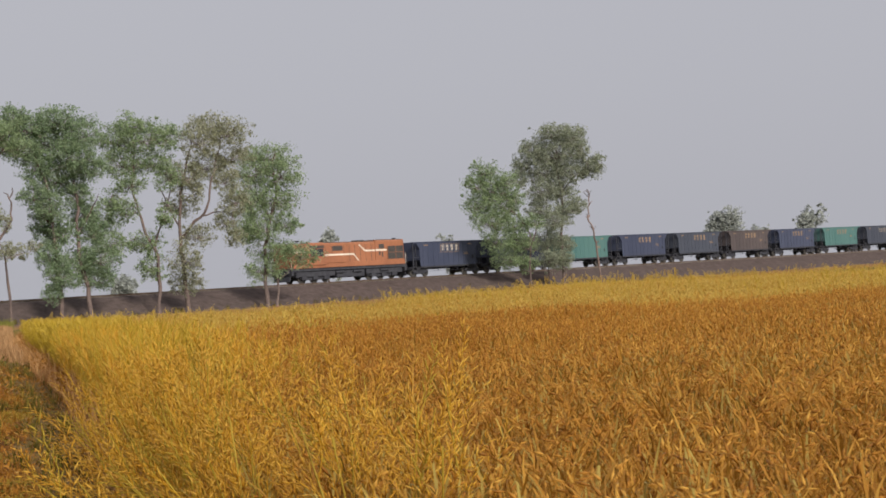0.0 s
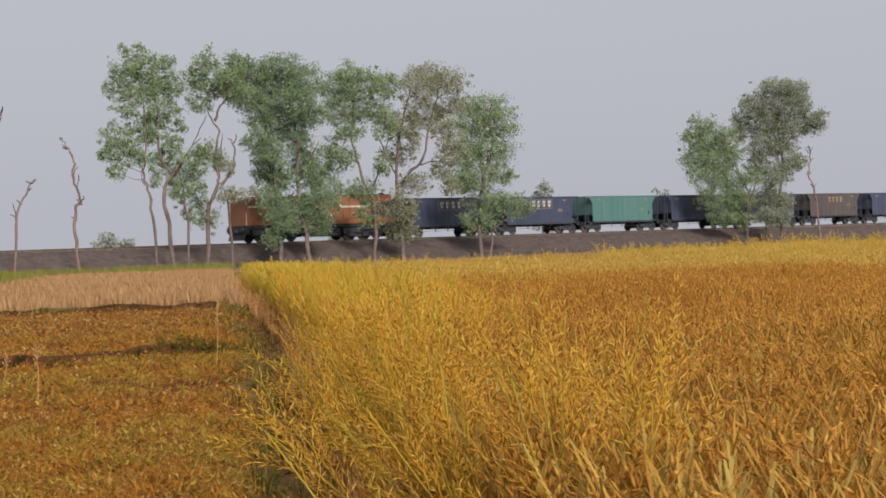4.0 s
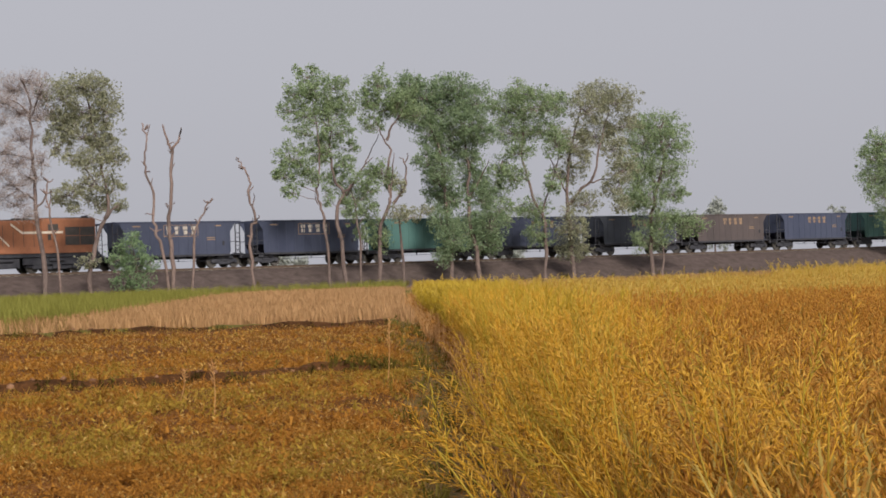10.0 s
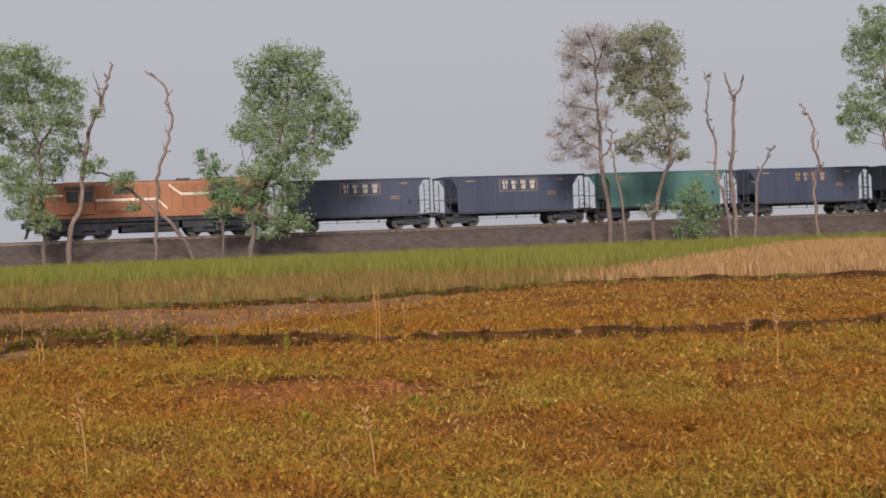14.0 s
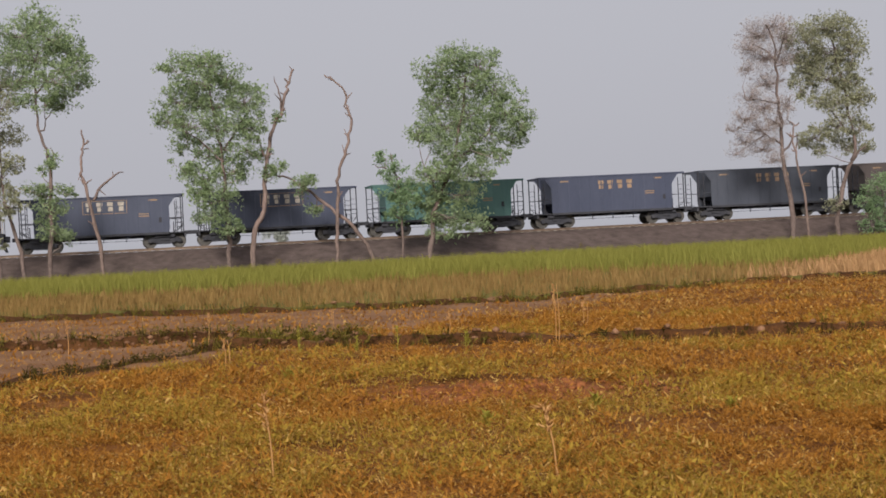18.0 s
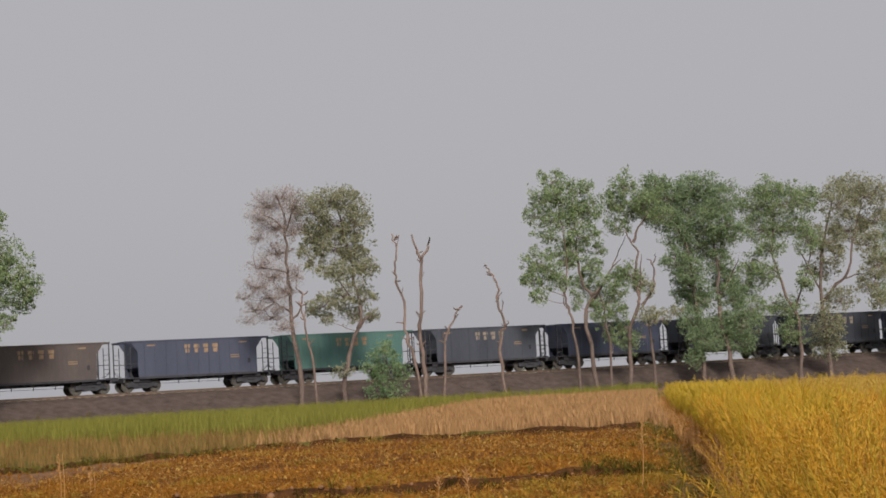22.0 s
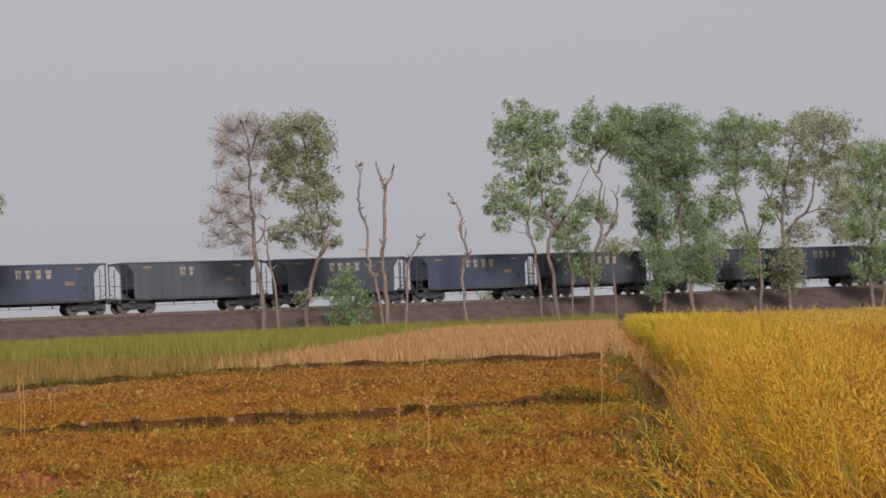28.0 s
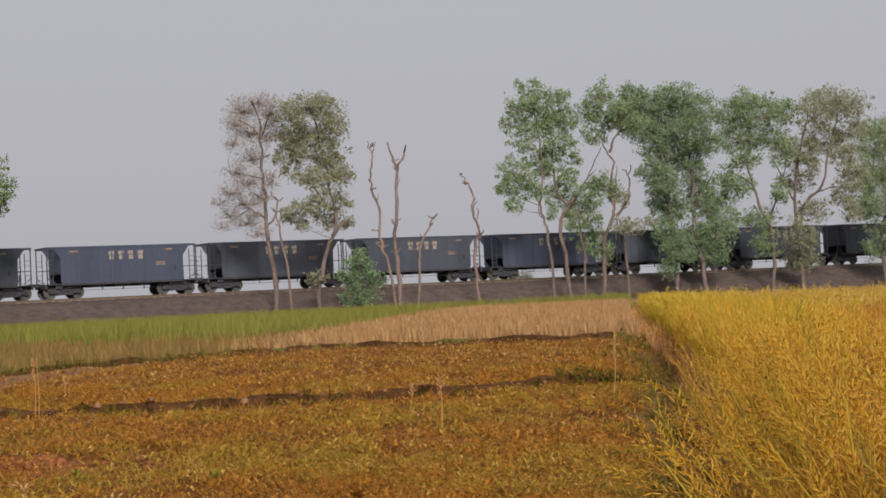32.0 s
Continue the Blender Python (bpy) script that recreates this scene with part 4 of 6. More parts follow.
tree("olive", -2.7, 131.6,
     [(0.13, "-0.01,-0.15 -0.18,3.43 -0.27,5.5 -0.74,6.89"),
      (0.11, "-0.74,6.89 0.12,8.12 0.42,9.4 0.31,10.32 -0.1,10.7"),
      (0.06, "0.3,10.09 0.55,10.68 0.6,11")],
     "-0.34,6.1,1.01,0.55 0.71,5.94,0.83,0.55 -0.06,8.26,0.46,0.64 1.73,6.15,0.55,0.46 -0.74,8.96,0.64,0.64")
tree("green", -4.7, 130.2,
     [(0.17, "0,-0.15 0.05,3 0.33,5.27 0.95,6.85 1.15,7.52 0.91,8.89 1.24,11.16 0.8,11.85 0.46,12.77"),
      (0.1, "0.94,11.99 1.47,13.2 2.03,13.88 2.7,15.23"),
      (0.08, "1.15,7.3 1.38,9.34 1.51,10.93")],
     "0.37,16.64,1,0.91 -0.35,15.29,1.18,1.09 1.01,14.81,1,1 1.92,15.02,1,1 -0.16,13.47,1,0.64 2.62,15.69,0.91,0.82 3.26,14.08,0.82,0.73 0.43,9.59,0.82,0.73 -0.26,9.37,0.64,0.82 1.18,8.66,0.55,0.64 0.07,4.14,0.82,0.82 -0.35,5.51,0.73,0.64")
tree("green", -6.2, 129.1,
     [(0.11, "-0.01,-0.15 0.17,3.02 -0.04,5.28 -0.19,6.86 -0.52,8"),
      (0.08, "-0.89,7.55 -0.05,8.89 0.65,10 1.12,10.89 1.83,12.23"),
      (0.05, "0.65,10 1.34,10.57")],
     "-0.08,7.54,1.17,0.9 0.8,6.61,0.81,0.63 -0.34,5.96,0.72,0.54 0.18,8.88,0.72,0.54 0.92,8.05,0.72,0.63 0.3,4.6,0.54,0.63")
tree("green", -7.4, 128.2,
     [(0.17, "0.18,-0.15 -0.05,3.05 -0.35,5.29 -0.32,6.63 0.15,7.74 -0.28,8.42 -0.7,9.78 -0.83,11.57 -0.7,13.36 -0.92,15.6"),
      (0.1, "0.15,7.74 0.7,8.31 1.25,8.84"),
      (0.06, "-0.72,12.69 -1.15,13.37 -1.62,14.27")],
     "-0.45,16.26,1.16,0.72 0.41,14.91,1.16,0.99 -0.95,14.26,1.25,0.99 -0.09,12.67,1.25,0.81 -1.01,11.57,0.99,0.9 0.3,10.2,0.81,0.81 -0.4,8.87,0.99,0.9 -1.1,7.55,0.45,0.72 0.31,6.84,0.63,0.63 1,11.53,0.63,0.54")
tree("green", -8.4, 127.5,
     [(0.12, "-0,-0.15 -0.17,3.51 -0.38,5.74 -0.76,6.86 -0.86,7.98 -0.74,9.31 -0.61,11.09 -0.74,13.31 -1.13,15.55"),
      (0.05, "-0.76,6.86 -1.01,7.31 -1,7.89")],
     "-1.32,17.11,1.07,0.62 -0.9,15.77,1.43,0.89 -2.24,15.57,1.16,0.71 -2.93,14.47,0.89,0.53 -1.61,14,1.16,0.71 -1.86,12.67,1.07,0.53 -2.8,10.68,1.25,0.89 -3.27,9.36,0.89,0.8 -1.94,9.56,0.89,0.8 -0.79,11.09,0.89,1.16 -2.86,8.02,0.71,0.62 -1.29,8.87,0.71,0.53")
tree("dead", -13.9, 123.5,
     [(0.13, "-0.01,-0.15 -0.27,2.73 -0.31,4.46 -0.17,5.32 0.19,5.65 -0.05,6.61 -0.28,7.91 -0.17,8.77 -0.58,9.64 -0.99,10.29 -1.16,10.34"),
      (0.06, "0.01,5.57 0.45,5.91 0.37,6.08"),
      (0.05, "-0.05,6.82 0.14,7.47 0.06,7.68"),
      (0.04, "-0.19,7.82 -0.46,7.61")],
     "")
tree("dead", -18.2, 120.4,
     [(0.11, "0,-0.15 0.13,3.22 0.21,4.69 0.6,5.53 1.04,6.48 1.38,7.07 1.56,7.36"),
      (0.05, "0.21,4.69 -0.02,5.54"),
      (0.03, "1.12,6.57 1.33,6.69")],
     "")
tree("dead", -19.6, 119.3,
     [(0.17, "0.16,-0.15 0.04,3.25 -0.01,4.5 0.04,6.79 0.22,9.08 0.34,10.75 0.06,11.38 -0.01,12 -0.28,12.84"),
      (0.11, "0.34,10.75 0.76,11.49 0.9,12.2 1.03,12.41"),
      (0.12, "-0.16,-0.15 -0.6,3.68 -0.99,4.93 -1.16,6.19 -1.17,7.85 -1.55,9.31 -1.73,10.36 -1.5,11.39 -1.64,12.43 -1.79,12.94"),
      (0.05, "-1.16,6.19 -1.49,6.28 -1.78,6.32"),
      (0.05, "-1.32,8.27 -1.15,8.85"),
      (0.04, "-1.49,11.81 -1.27,12.64"),
      (0.04, "-0.01,6.58 -0.25,6.88"),
      (0.04, "0.27,9.5 0.48,9.99"),
      (0.04, "-1.7,9.86 -1.89,10.15")],
     "")
tree("bush", -21.8, 117.7,
     [(0.1, "0.08,-0.15 -0.06,2.46 -0.2,3.29 -0.42,4.53")],
     "-0.63,4.0,0.8,0.5 -1.4,3.07,0.7,0.5 0.04,3.2,0.9,0.55 0.9,2.77,0.6,0.45 -0.87,2.24,0.8,0.4 0.42,2.21,0.65,0.4 -0.33,4.7,0.4,0.3 -1.0,1.3,0.7,0.5 0.3,1.2,0.8,0.5")
tree("olive", -24.8, 115.5,
     [(0.17, "-0,-0.15 0.11,2.53 0.63,4.53 1.17,5.74 1.46,6.54 1.23,8.57 0.89,11 0.36,13.84 -0,15.45"),
      (0.1, "1.25,5.94 1.98,6.74 2.51,7.14"),
      (0.09, "1.21,7.76 0.25,8.99 -0.33,9.8")],
     "-0.4,15.45,1.65,0.74 0.98,15.05,1.4,0.82 -1.6,14.65,1.4,0.99 0.15,13.63,1.81,0.99 1.54,13.63,0.91,1.07 -1.63,13.03,1.24,0.99 -0.08,12.02,1.81,0.99 -2.06,11.43,0.82,0.91 1.3,11.61,1.15,0.99 0.28,10.2,1.65,0.82 2.06,10.18,0.82,0.91 -0.91,10.21,0.74,0.49 0.44,8.58,1.07,0.82 1.82,8.16,0.74,0.82 -1.35,7.79,0.99,0.66 -1.95,7.6,0.58,0.58 -0.98,6.78,0.66,0.49 0.6,7.16,0.82,0.66 1.59,6.74,0.74,0.49 2.19,6.94,0.58,0.41 -0.08,2.93,0.74,0.41")
tree("gray", -27.5, 113.6,
     [(0.18, "0.15,-0.15 -0.07,3.38 -0.38,5.37 -0.5,6.95 -0.53,8.94 -0.64,10.92 -0.68,12.9 -0.72,14.49 -1.23,15.87"),
      (0.09, "-0.56,7.35 -1.1,7.68 -1.59,8.08"),
      (0.07, "-0.67,13.3 -1.46,14.09 -2.21,14.48"),
      (0.07, "-0.67,13.1 -0.1,14.49 0.23,15.68"),
      (0.08, "-0.54,8.54 -0.99,8.94 -1.37,9.14"),
      (0.08, "-0.5,6.76 0.13,7.34 0.31,8.53 -0.03,8.93"),
      (0.06, "-0.58,10.13 -1.72,10.53 -2.87,10.54")],
     "-1.81,15.47,1.39,0.82 -0.65,15.88,1.06,0.57 0.1,14.89,0.82,0.98 -2.41,14.29,0.98,0.65 -1.27,13.69,1.22,0.82 -0.13,13.3,0.82,0.82 -2.63,12.9,0.73,0.57 -1.31,11.91,1.14,0.73 -2.48,10.93,0.9,0.65 -1.54,10.13,1.14,0.65 -2.9,9.35,0.9,0.73 -1.96,8.56,1.06,0.65 -0.79,9.14,0.82,0.82 -3.12,7.78,0.82,0.57 -1.8,7.17,1.14,0.49 -0,10.12,0.57,0.73 -1.05,6.37,1.06,0.41 -1.4,7.76,0.65,0.41 -3.7,6.9,0.6,0.32 -3.8,8.6,0.5,0.38")
tree("dead", -26.5, 114.3,
     [(0.1, "0.04,-0.15 -0.19,2.97 -0.5,4.97 -0.77,6.77 -0.86,7.76 -0.69,8.56 -1,8.88"),
      (0.05, "-0.77,6.77 -0.56,7.56 -0.62,8.08")],
     "")
tree("green", -48.5, 97.9,
     [(0.18, "-0.04,-0.15 0.22,2.16 0.52,3.68 1.05,5.18 1.88,6.66 2.35,8.55 2.84,10.81 3.12,12.7"),
      (0.1, "0.84,4.81 0.32,5.98 -0.02,6.76"),
      (0.1, "1.88,6.66 3.08,7.75 4.27,8.84 5.48,10.3")],
     "2.22,13.89,1.37,0.69 3.93,13.62,1.45,0.84 1.04,13,1.22,0.84 2.91,12.33,1.75,0.99 4.99,11.85,1.37,0.99 1.34,11.27,1.45,0.92 3.2,10.41,1.75,0.99 5.67,10.29,1.37,0.99 6.59,9.49,0.76,0.92 1.64,9.54,1.53,0.84 3.89,8.85,1.53,0.92 5.97,8.56,0.99,0.76 -0.3,9.06,0.76,0.53 0.64,8.63,1.07,0.61 1.93,7.61,1.53,0.84 4.21,7.5,1.07,0.61 5.14,7.08,0.53,0.53 1.11,6.51,1.3,0.69 3,6.23,1.53,0.76 0.51,5.97,0.99,0.53 2.18,4.93,1.83,0.76 0.25,4.45,0.99,0.84 1.35,3.45,1.53,0.84 3.42,2.96,1.14,0.53 1.29,2.3,1.14,0.46")
tree("bush", -49.9, 96.9,
     [(0.09, "0,-0.15 -0.01,2.25 -0.05,3.78 -0.11,5.68 -0.3,6.45 -0.97,6.79 -1.6,7.08"),
      (0.06, "0.02,5.29 -0.4,6.84 -0.54,7.79")],
     "-0.86,7.62,0.61,0.46 -0.21,6.83,0.61,0.38 -0.81,6.28,0.53,0.38 -0.28,5.31,0.99,0.68 0.37,4.52,0.76,0.76 -0.17,3.59,0.76,0.68 0.67,5.26,0.46,0.46")
tree("dead", -53.5, 94.1,
     [(0.13, "-0.01,-0.15 0.1,2.08 0.19,3.21 0.32,5.09 0.38,6.41 0.89,7.71 1.26,9.02 1.46,10.14 1.2,10.91 1.23,11.48 0.96,12.24 0.38,12.72 -0.17,13.08"),
      (0.05, "0.9,7.79 0.78,8.4"),
      (0.04, "1.18,8.83 0.98,9.41"),
      (0.04, "1.19,10.72 1.01,10.99"),
      (0.05, "0.33,5.47 0.45,4.71")],
     "")
tree("leaning", -51.2, 95.9,
     [(0.14, "-0.16,-0.15 -1.25,2.58 -2.71,3.9 -3.98,4.98 -4.89,5.79 -5.62,6.31 -6.48,6.62 -7.11,6.84")],
     "-4.88,5.97,0.61,0.46 -4.49,6.26,0.53,0.3 -5.09,5.61,0.38,0.38 -4.21,4.24,0.53,0.3")
tree("dead", -57.9, 90.8,
     [(0.19, "-0.08,-0.15 0.07,2.34 0.27,3.26 0.84,4.36 0.96,6.04 1.27,7.9 1.51,9.02 1.87,10.13 2.35,10.86 2.66,11.97 2.96,12.71 3.27,13.64"),
      (0.07, "2.35,10.86 2.32,11.8 2.13,12.56 1.97,13.2"),
      (0.08, "1.18,7.53 0.89,8.48 0.7,9.24"),
      (0.05, "2.31,11.54 1.95,11.93"),
      (0.04, "3.23,13.53 3.05,13.83")],
     "1.87,7.13,0.53,0.45 1.29,6.78,0.45,0.45 0.98,8.1,0.53,0.38 2.03,10.5,0.38,0.38")
tree("green", -59.1, 89.8,
     [(0.16, "-0.04,-0.15 -0,2.41 -0.03,4.28 -0.08,6.15 -0.14,8.02 -0.5,9.9 -0.74,12.52"),
      (0.08, "-0.09,7.64 -1.29,8.81 -2.36,9.6"),
      (0.08, "-0.05,8.39 0.98,9.84 1.78,10.93")],
     "-1.58,14.41,1.43,0.6 -0.67,14.01,0.9,0.68 -2.9,13.71,0.83,0.53 0.4,13.22,1.13,0.75 -1.46,12.92,1.65,0.75 -2.81,11.85,1.28,0.83 -0.6,11.58,1.65,0.9 1.44,11.69,1.35,0.98 -3.61,10.58,0.98,0.6 -1.97,10.14,1.5,0.75 0.06,9.88,1.5,0.75 1.92,9.99,1.05,0.83 -2.39,9.04,0.98,0.53 -0.95,8.24,1.5,0.6 1.48,8.51,1.13,0.68 -2.65,7.38,0.83,0.6 -1.39,6.77,1.28,0.68 0.49,7.25,0.9,0.83 -1.8,5.85,0.75,0.53 -0.54,5.24,1.35,0.83 -1.14,4.15,1.13,0.6 0.12,3.53,0.75,0.68 1.21,6.84,0.6,0.53")
tree("dead", -65.7, 84.8,
     [(0.14, "0.07,-0.15 0.01,2.43 -0.29,3.92 -0.58,5.4 -0.81,6.51 -0.98,7.44 -0.87,8.35 -0.69,9.08 -0.83,10.01"),
      (0.1, "-0.28,5.46 0.34,6.39 1.02,6.88 1.69,7.23"),
      (0.04, "-0.74,8.79 -0.45,8.85"),
      (0.04, "0.11,6.11 0.46,5.8"),
      (0.04, "1.02,6.88 1.03,7.25"),
      (0.03, "-0.99,7.26 -1.16,6.82")],
     "")
tree("green", -68.3, 82.8,
     [(0.15, "-0.01,-0.15 0.13,2.21 0.24,4.4 0.34,6.6 0.34,8.06 0.11,9.17 -0.21,10.09 -0.29,11.38 -0.24,13.2 0.03,15.03"),
      (0.06, "-0.21,10.09 0.16,10.19 0.26,10.81"),
      (0.06, "0.39,7.69 0.64,8.42 0.46,8.97"),
      (0.06, "-0.24,12.47 0.67,13.55 1.78,14.25")],
     "0.13,17.22,1.27,0.75 -1.16,16.33,1.27,0.75 0.96,15.92,1.5,0.9 -1.93,15.07,1.12,0.75 -0.16,14.85,1.65,0.9 2.02,15.53,0.97,0.75 2.33,14.43,1.05,0.82 -1.11,13.59,1.12,0.75 0.83,13.18,1.5,0.9 2.45,13.14,0.9,0.67 -1,12.13,0.67,0.52 1.13,11.89,1.12,0.6 0.23,11.73,0.75,0.52 0.42,8.24,0.52,0.45 0.57,7.69,0.37,0.3 0.14,6.06,0.97,0.52 1.21,6.01,0.6,0.37 -0.57,6.27,0.6,0.37 0.26,4.95,0.97,0.67 0.38,3.67,0.97,0.67 1.07,3.08,0.6,0.45 -0.15,7.53,0.3,0.3")
tree("olive", -69.6, 81.8,
     [(0.14, "0.17,-0.15 -0.08,2.3 -0.46,3.96 -0.91,5.62 -0.99,7.08 -1.04,8.9 -1.19,11.09"),
      (0.14, "-1.35,-0.15 -1.56,2.37 -1.78,3.84 -2.32,5.68 -2.69,6.78 -2.82,8.6 -2.77,11.14")],
     "-2.28,14.03,1.27,0.97 -1.08,13.27,1.27,0.97 -2.71,12.4,1.27,0.97 -1.34,11.64,1.42,0.97 -3.14,10.6,1.12,0.9 -1.77,10.02,1.35,0.9 -0.35,9.97,0.75,0.67 -2.55,8.41,1.2,0.82 -1.32,8.18,0.97,0.82 -0.27,7.97,0.67,0.52 -2.96,7.15,0.9,0.67 -1.58,6.56,0.97,0.67 -0.17,6.32,0.6,0.45 -0.75,5.43,0.9,0.67 -1.66,4.74,0.67,0.6 -1.39,3.09,0.52,0.45")
tree("olive", -74.0, 78.4,
     [(0.16, "0.09,-0.15 0.06,3.28 0.06,6.17 0.13,9.06 0.4,11.95")],
     "0.42,13.76,1.66,0.98 -0.84,12.7,1.35,0.98 1.03,11.94,1.43,0.98 -0.42,10.7,1.73,0.98 0.91,9.4,1.35,0.9 -0.37,7.99,1.35,0.98 0.6,6.52,1.13,0.83")
tree("green", 51.3, 169.3,
     [(0.11, "0.11,-0.15 -0,1.95 0.1,4.4 0.24,6.24 -0.45,7.38 -1.5,8.78 -2.22,10.66"),
      (0.07, "0.1,4.4 1.12,6.82 1.39,7.42")],
     "-4.27,13.22,1.48,1.11 -5.26,11.72,1.36,1.23 -3.43,11.33,1.73,1.23 -1.87,11.88,1.36,0.99 -5.04,9.55,1.6,1.23 -2.58,9.44,1.98,1.36 -1.02,9.99,0.99,0.99 -3.88,7.65,1.98,1.23 -1.44,7.24,1.85,1.11 0.71,7.45,1.23,0.74 -3.36,5.47,1.6,1.11 -0.9,5.37,1.6,1.11 -2.2,3.58,1.85,0.99 -0.39,2.88,0.99,0.99")
tree("gray2", 56.1, 172.5,
     [(0.15, "-0.01,-0.15 0.05,3.06 0.21,6.84 0.46,9.97 0.12,12.51 0.13,15.66 0.33,17.54"),
      (0.06, "0.42,10.6 1.99,12.42 3.59,13.29"),
      (0.08, "-1.61,-0.15 -1.47,5.65 -1.35,10.06 -1,12.56")],
     "0,17.24,2.03,1.01 1.86,16.83,1.65,1.27 -2.26,15.46,1.9,1.27 0.23,15.02,2.79,1.39 2.73,15.21,1.01,1.14 -3.9,13.96,1.14,1.01 -1.1,13.2,2.41,1.39 1.38,12.76,1.77,1.14 3.59,13.29,1.52,1.14 4.54,13.56,0.89,0.89 -1.82,11.02,1.65,1.27 0.36,10.61,1.65,1.14 -2.22,8.83,1.39,1.27 0.91,8.69,1.39,1.14 -0.71,7.51,1.52,1.14 -1.42,5.33,1.9,1.14 0.44,4.94,1.14,0.89 -1.2,3.12,1.65,1.01 0.36,3.05,0.89,0.89 -4.27,12.4,0.89,0.89 2.18,9.26,0.76,0.89")
tree("dead", 61.8, 176.3,
     [(0.13, "0.05,-0.15 -0.05,2.29 -0.32,4.89 -0.52,6.51 -0.98,7.83 -0.78,9.44 -0.73,10.73 -0.97,11.06"),
      (0.05, "-0.76,10.08 -1.12,10.62 -1.36,10.89"),
      (0.05, "-0.74,10.34 -0.47,10.85"),
      (0.05, "-0.98,7.83 -1.15,8.29"),
      (0.04, "-0.46,6.32 -0.18,6.82")],
     "")


def far_tree(x, y, wide, high):
    r = TREE_RNG
    out = tagged(new("far_tree"), "far-off round tree, haze grey put into its leaf colour", "tree", "far trees beyond the railway")
    out.matrix_basis = pose(x, y, 0)
    v, f, tri = limb([(0, 0, -0.2), (0.2, 0, high * 0.3), (0, 0.1, high * 0.7)], 0.3, 0.08)
    t = new("trunk", solid("trunk", v, [f, tri], [M["bark"]], smooth=True))
    t.parent = out
    blobs = [(r.normal(0, wide * 0.22), high * h + r.normal(0, 0.4), wide * 0.3 * r.uniform(0.8, 1.1), high * 0.17) for h in (0.38, 0.45, 0.55, 0.6, 0.68, 0.75, 0.82) for _ in range(2)]
    pts, _ = leaf_cloud(blobs, lambda u, w: r.normal(0, wide * 0.15), r, 60, 0.7, 7)
    c = new("crown", leaf_mesh("crown", pts, 0.75, M["leaf_far"], r))
    c.parent = out


far_tree(71, 414, 5.3, 17.5)
far_tree(104, 417, 4.5, 14.4)
far_tree(208, 477, 12.7, 19.8)
far_tree(211, 453, 5.2, 12.7)
far_tree(188, 376, 6.7, 14.8)
far_tree(-46, 478, 5.7, 8.5)
far_tree(-40, 478, 5.0, 6.3)
far_tree(-261, 426, 5.9, 12.9)
far_tree(15, 330, 5.3, 6.9)

# ---- crops and grasses ----


def on_ground(x, y):
    return np.stack([x, y, ground_z(x, y)], -1)


def in_sector(rng, n, d0, d1, a0, a1, power=2.0):
    """Places spread evenly over a ring sector; angles clockwise from +y in degrees."""
    d = (d0 ** power + (d1 ** power - d0 ** power) * rng.random(n)) ** (1 / power)
    a = np.radians(rng.uniform(a0, a1, n))
    return d * np.sin(a), d * np.cos(a)


def wheat_stalk(r, full, awns=True, leaf=1):
    """One stalk: straw, a nodding ear in two bent lengths, awns, and curled leaves high on the straw."""
    h = 0.80 * r.uniform(0.88, 1.08)
    bend = r.uniform(0.02, 0.14)
    top = np.array((bend, 0, h))
    nod = r.uniform(-0.1, 0.9)
    if not full:
        tip = top + 0.088 * np.array((math.sin(nod), 0.1, math.cos(nod)))
        out = [ribbon([(0, 0, 0.4), top], 0.014), spindle(top, tip, 0.010, 2, 3)]
    else:
        mid = top + 0.055 * np.array((math.sin(nod), 0.1, math.cos(nod)))
        tip = mid + 0.055 * np.array((math.sin(nod + 0.7), 0.0, math.cos(nod + 0.7)))
        out = [ribbon([(bend * 0.3, 0, 0.45), (bend * 0.6, 0, h * 0.8), top], 0.007), spindle(top, mid + (mid - top) * 0.3, 0.0068, 2, 4), spindle(mid, tip, 0.006, 2, 4)]
        for k in range(5 if awns else 1):
            a = top + (tip - top) * (0.2 + 0.16 * k)
            d = 0.085 * np.array((math.sin(nod + 0.5), r.gauss(0, 0.35), math.cos(nod + 0.5) + r.gauss(0, 0.25)))
            out.append(ribbon([a, a + d], 0.0035 if awns else 0.006, 2))
    for k in range((4 if awns else 3) if full else 1):
        z = r.uniform(0.42, 0.72)
        a = r.uniform(0, 6.28)
        c, q = math.cos(a), math.sin(a)
        ln = r.uniform(0.08, 0.18)
        out.append(ribbon([(bend * 0.6, 0, z), (c * ln * 0.55, q * ln * 0.55, z + 0.16), (c * ln, q * ln, z + r.uniform(0.0, 0.22))], 0.0095, leaf if k % 2 else 1, a + 1.57))
    return merge(out)


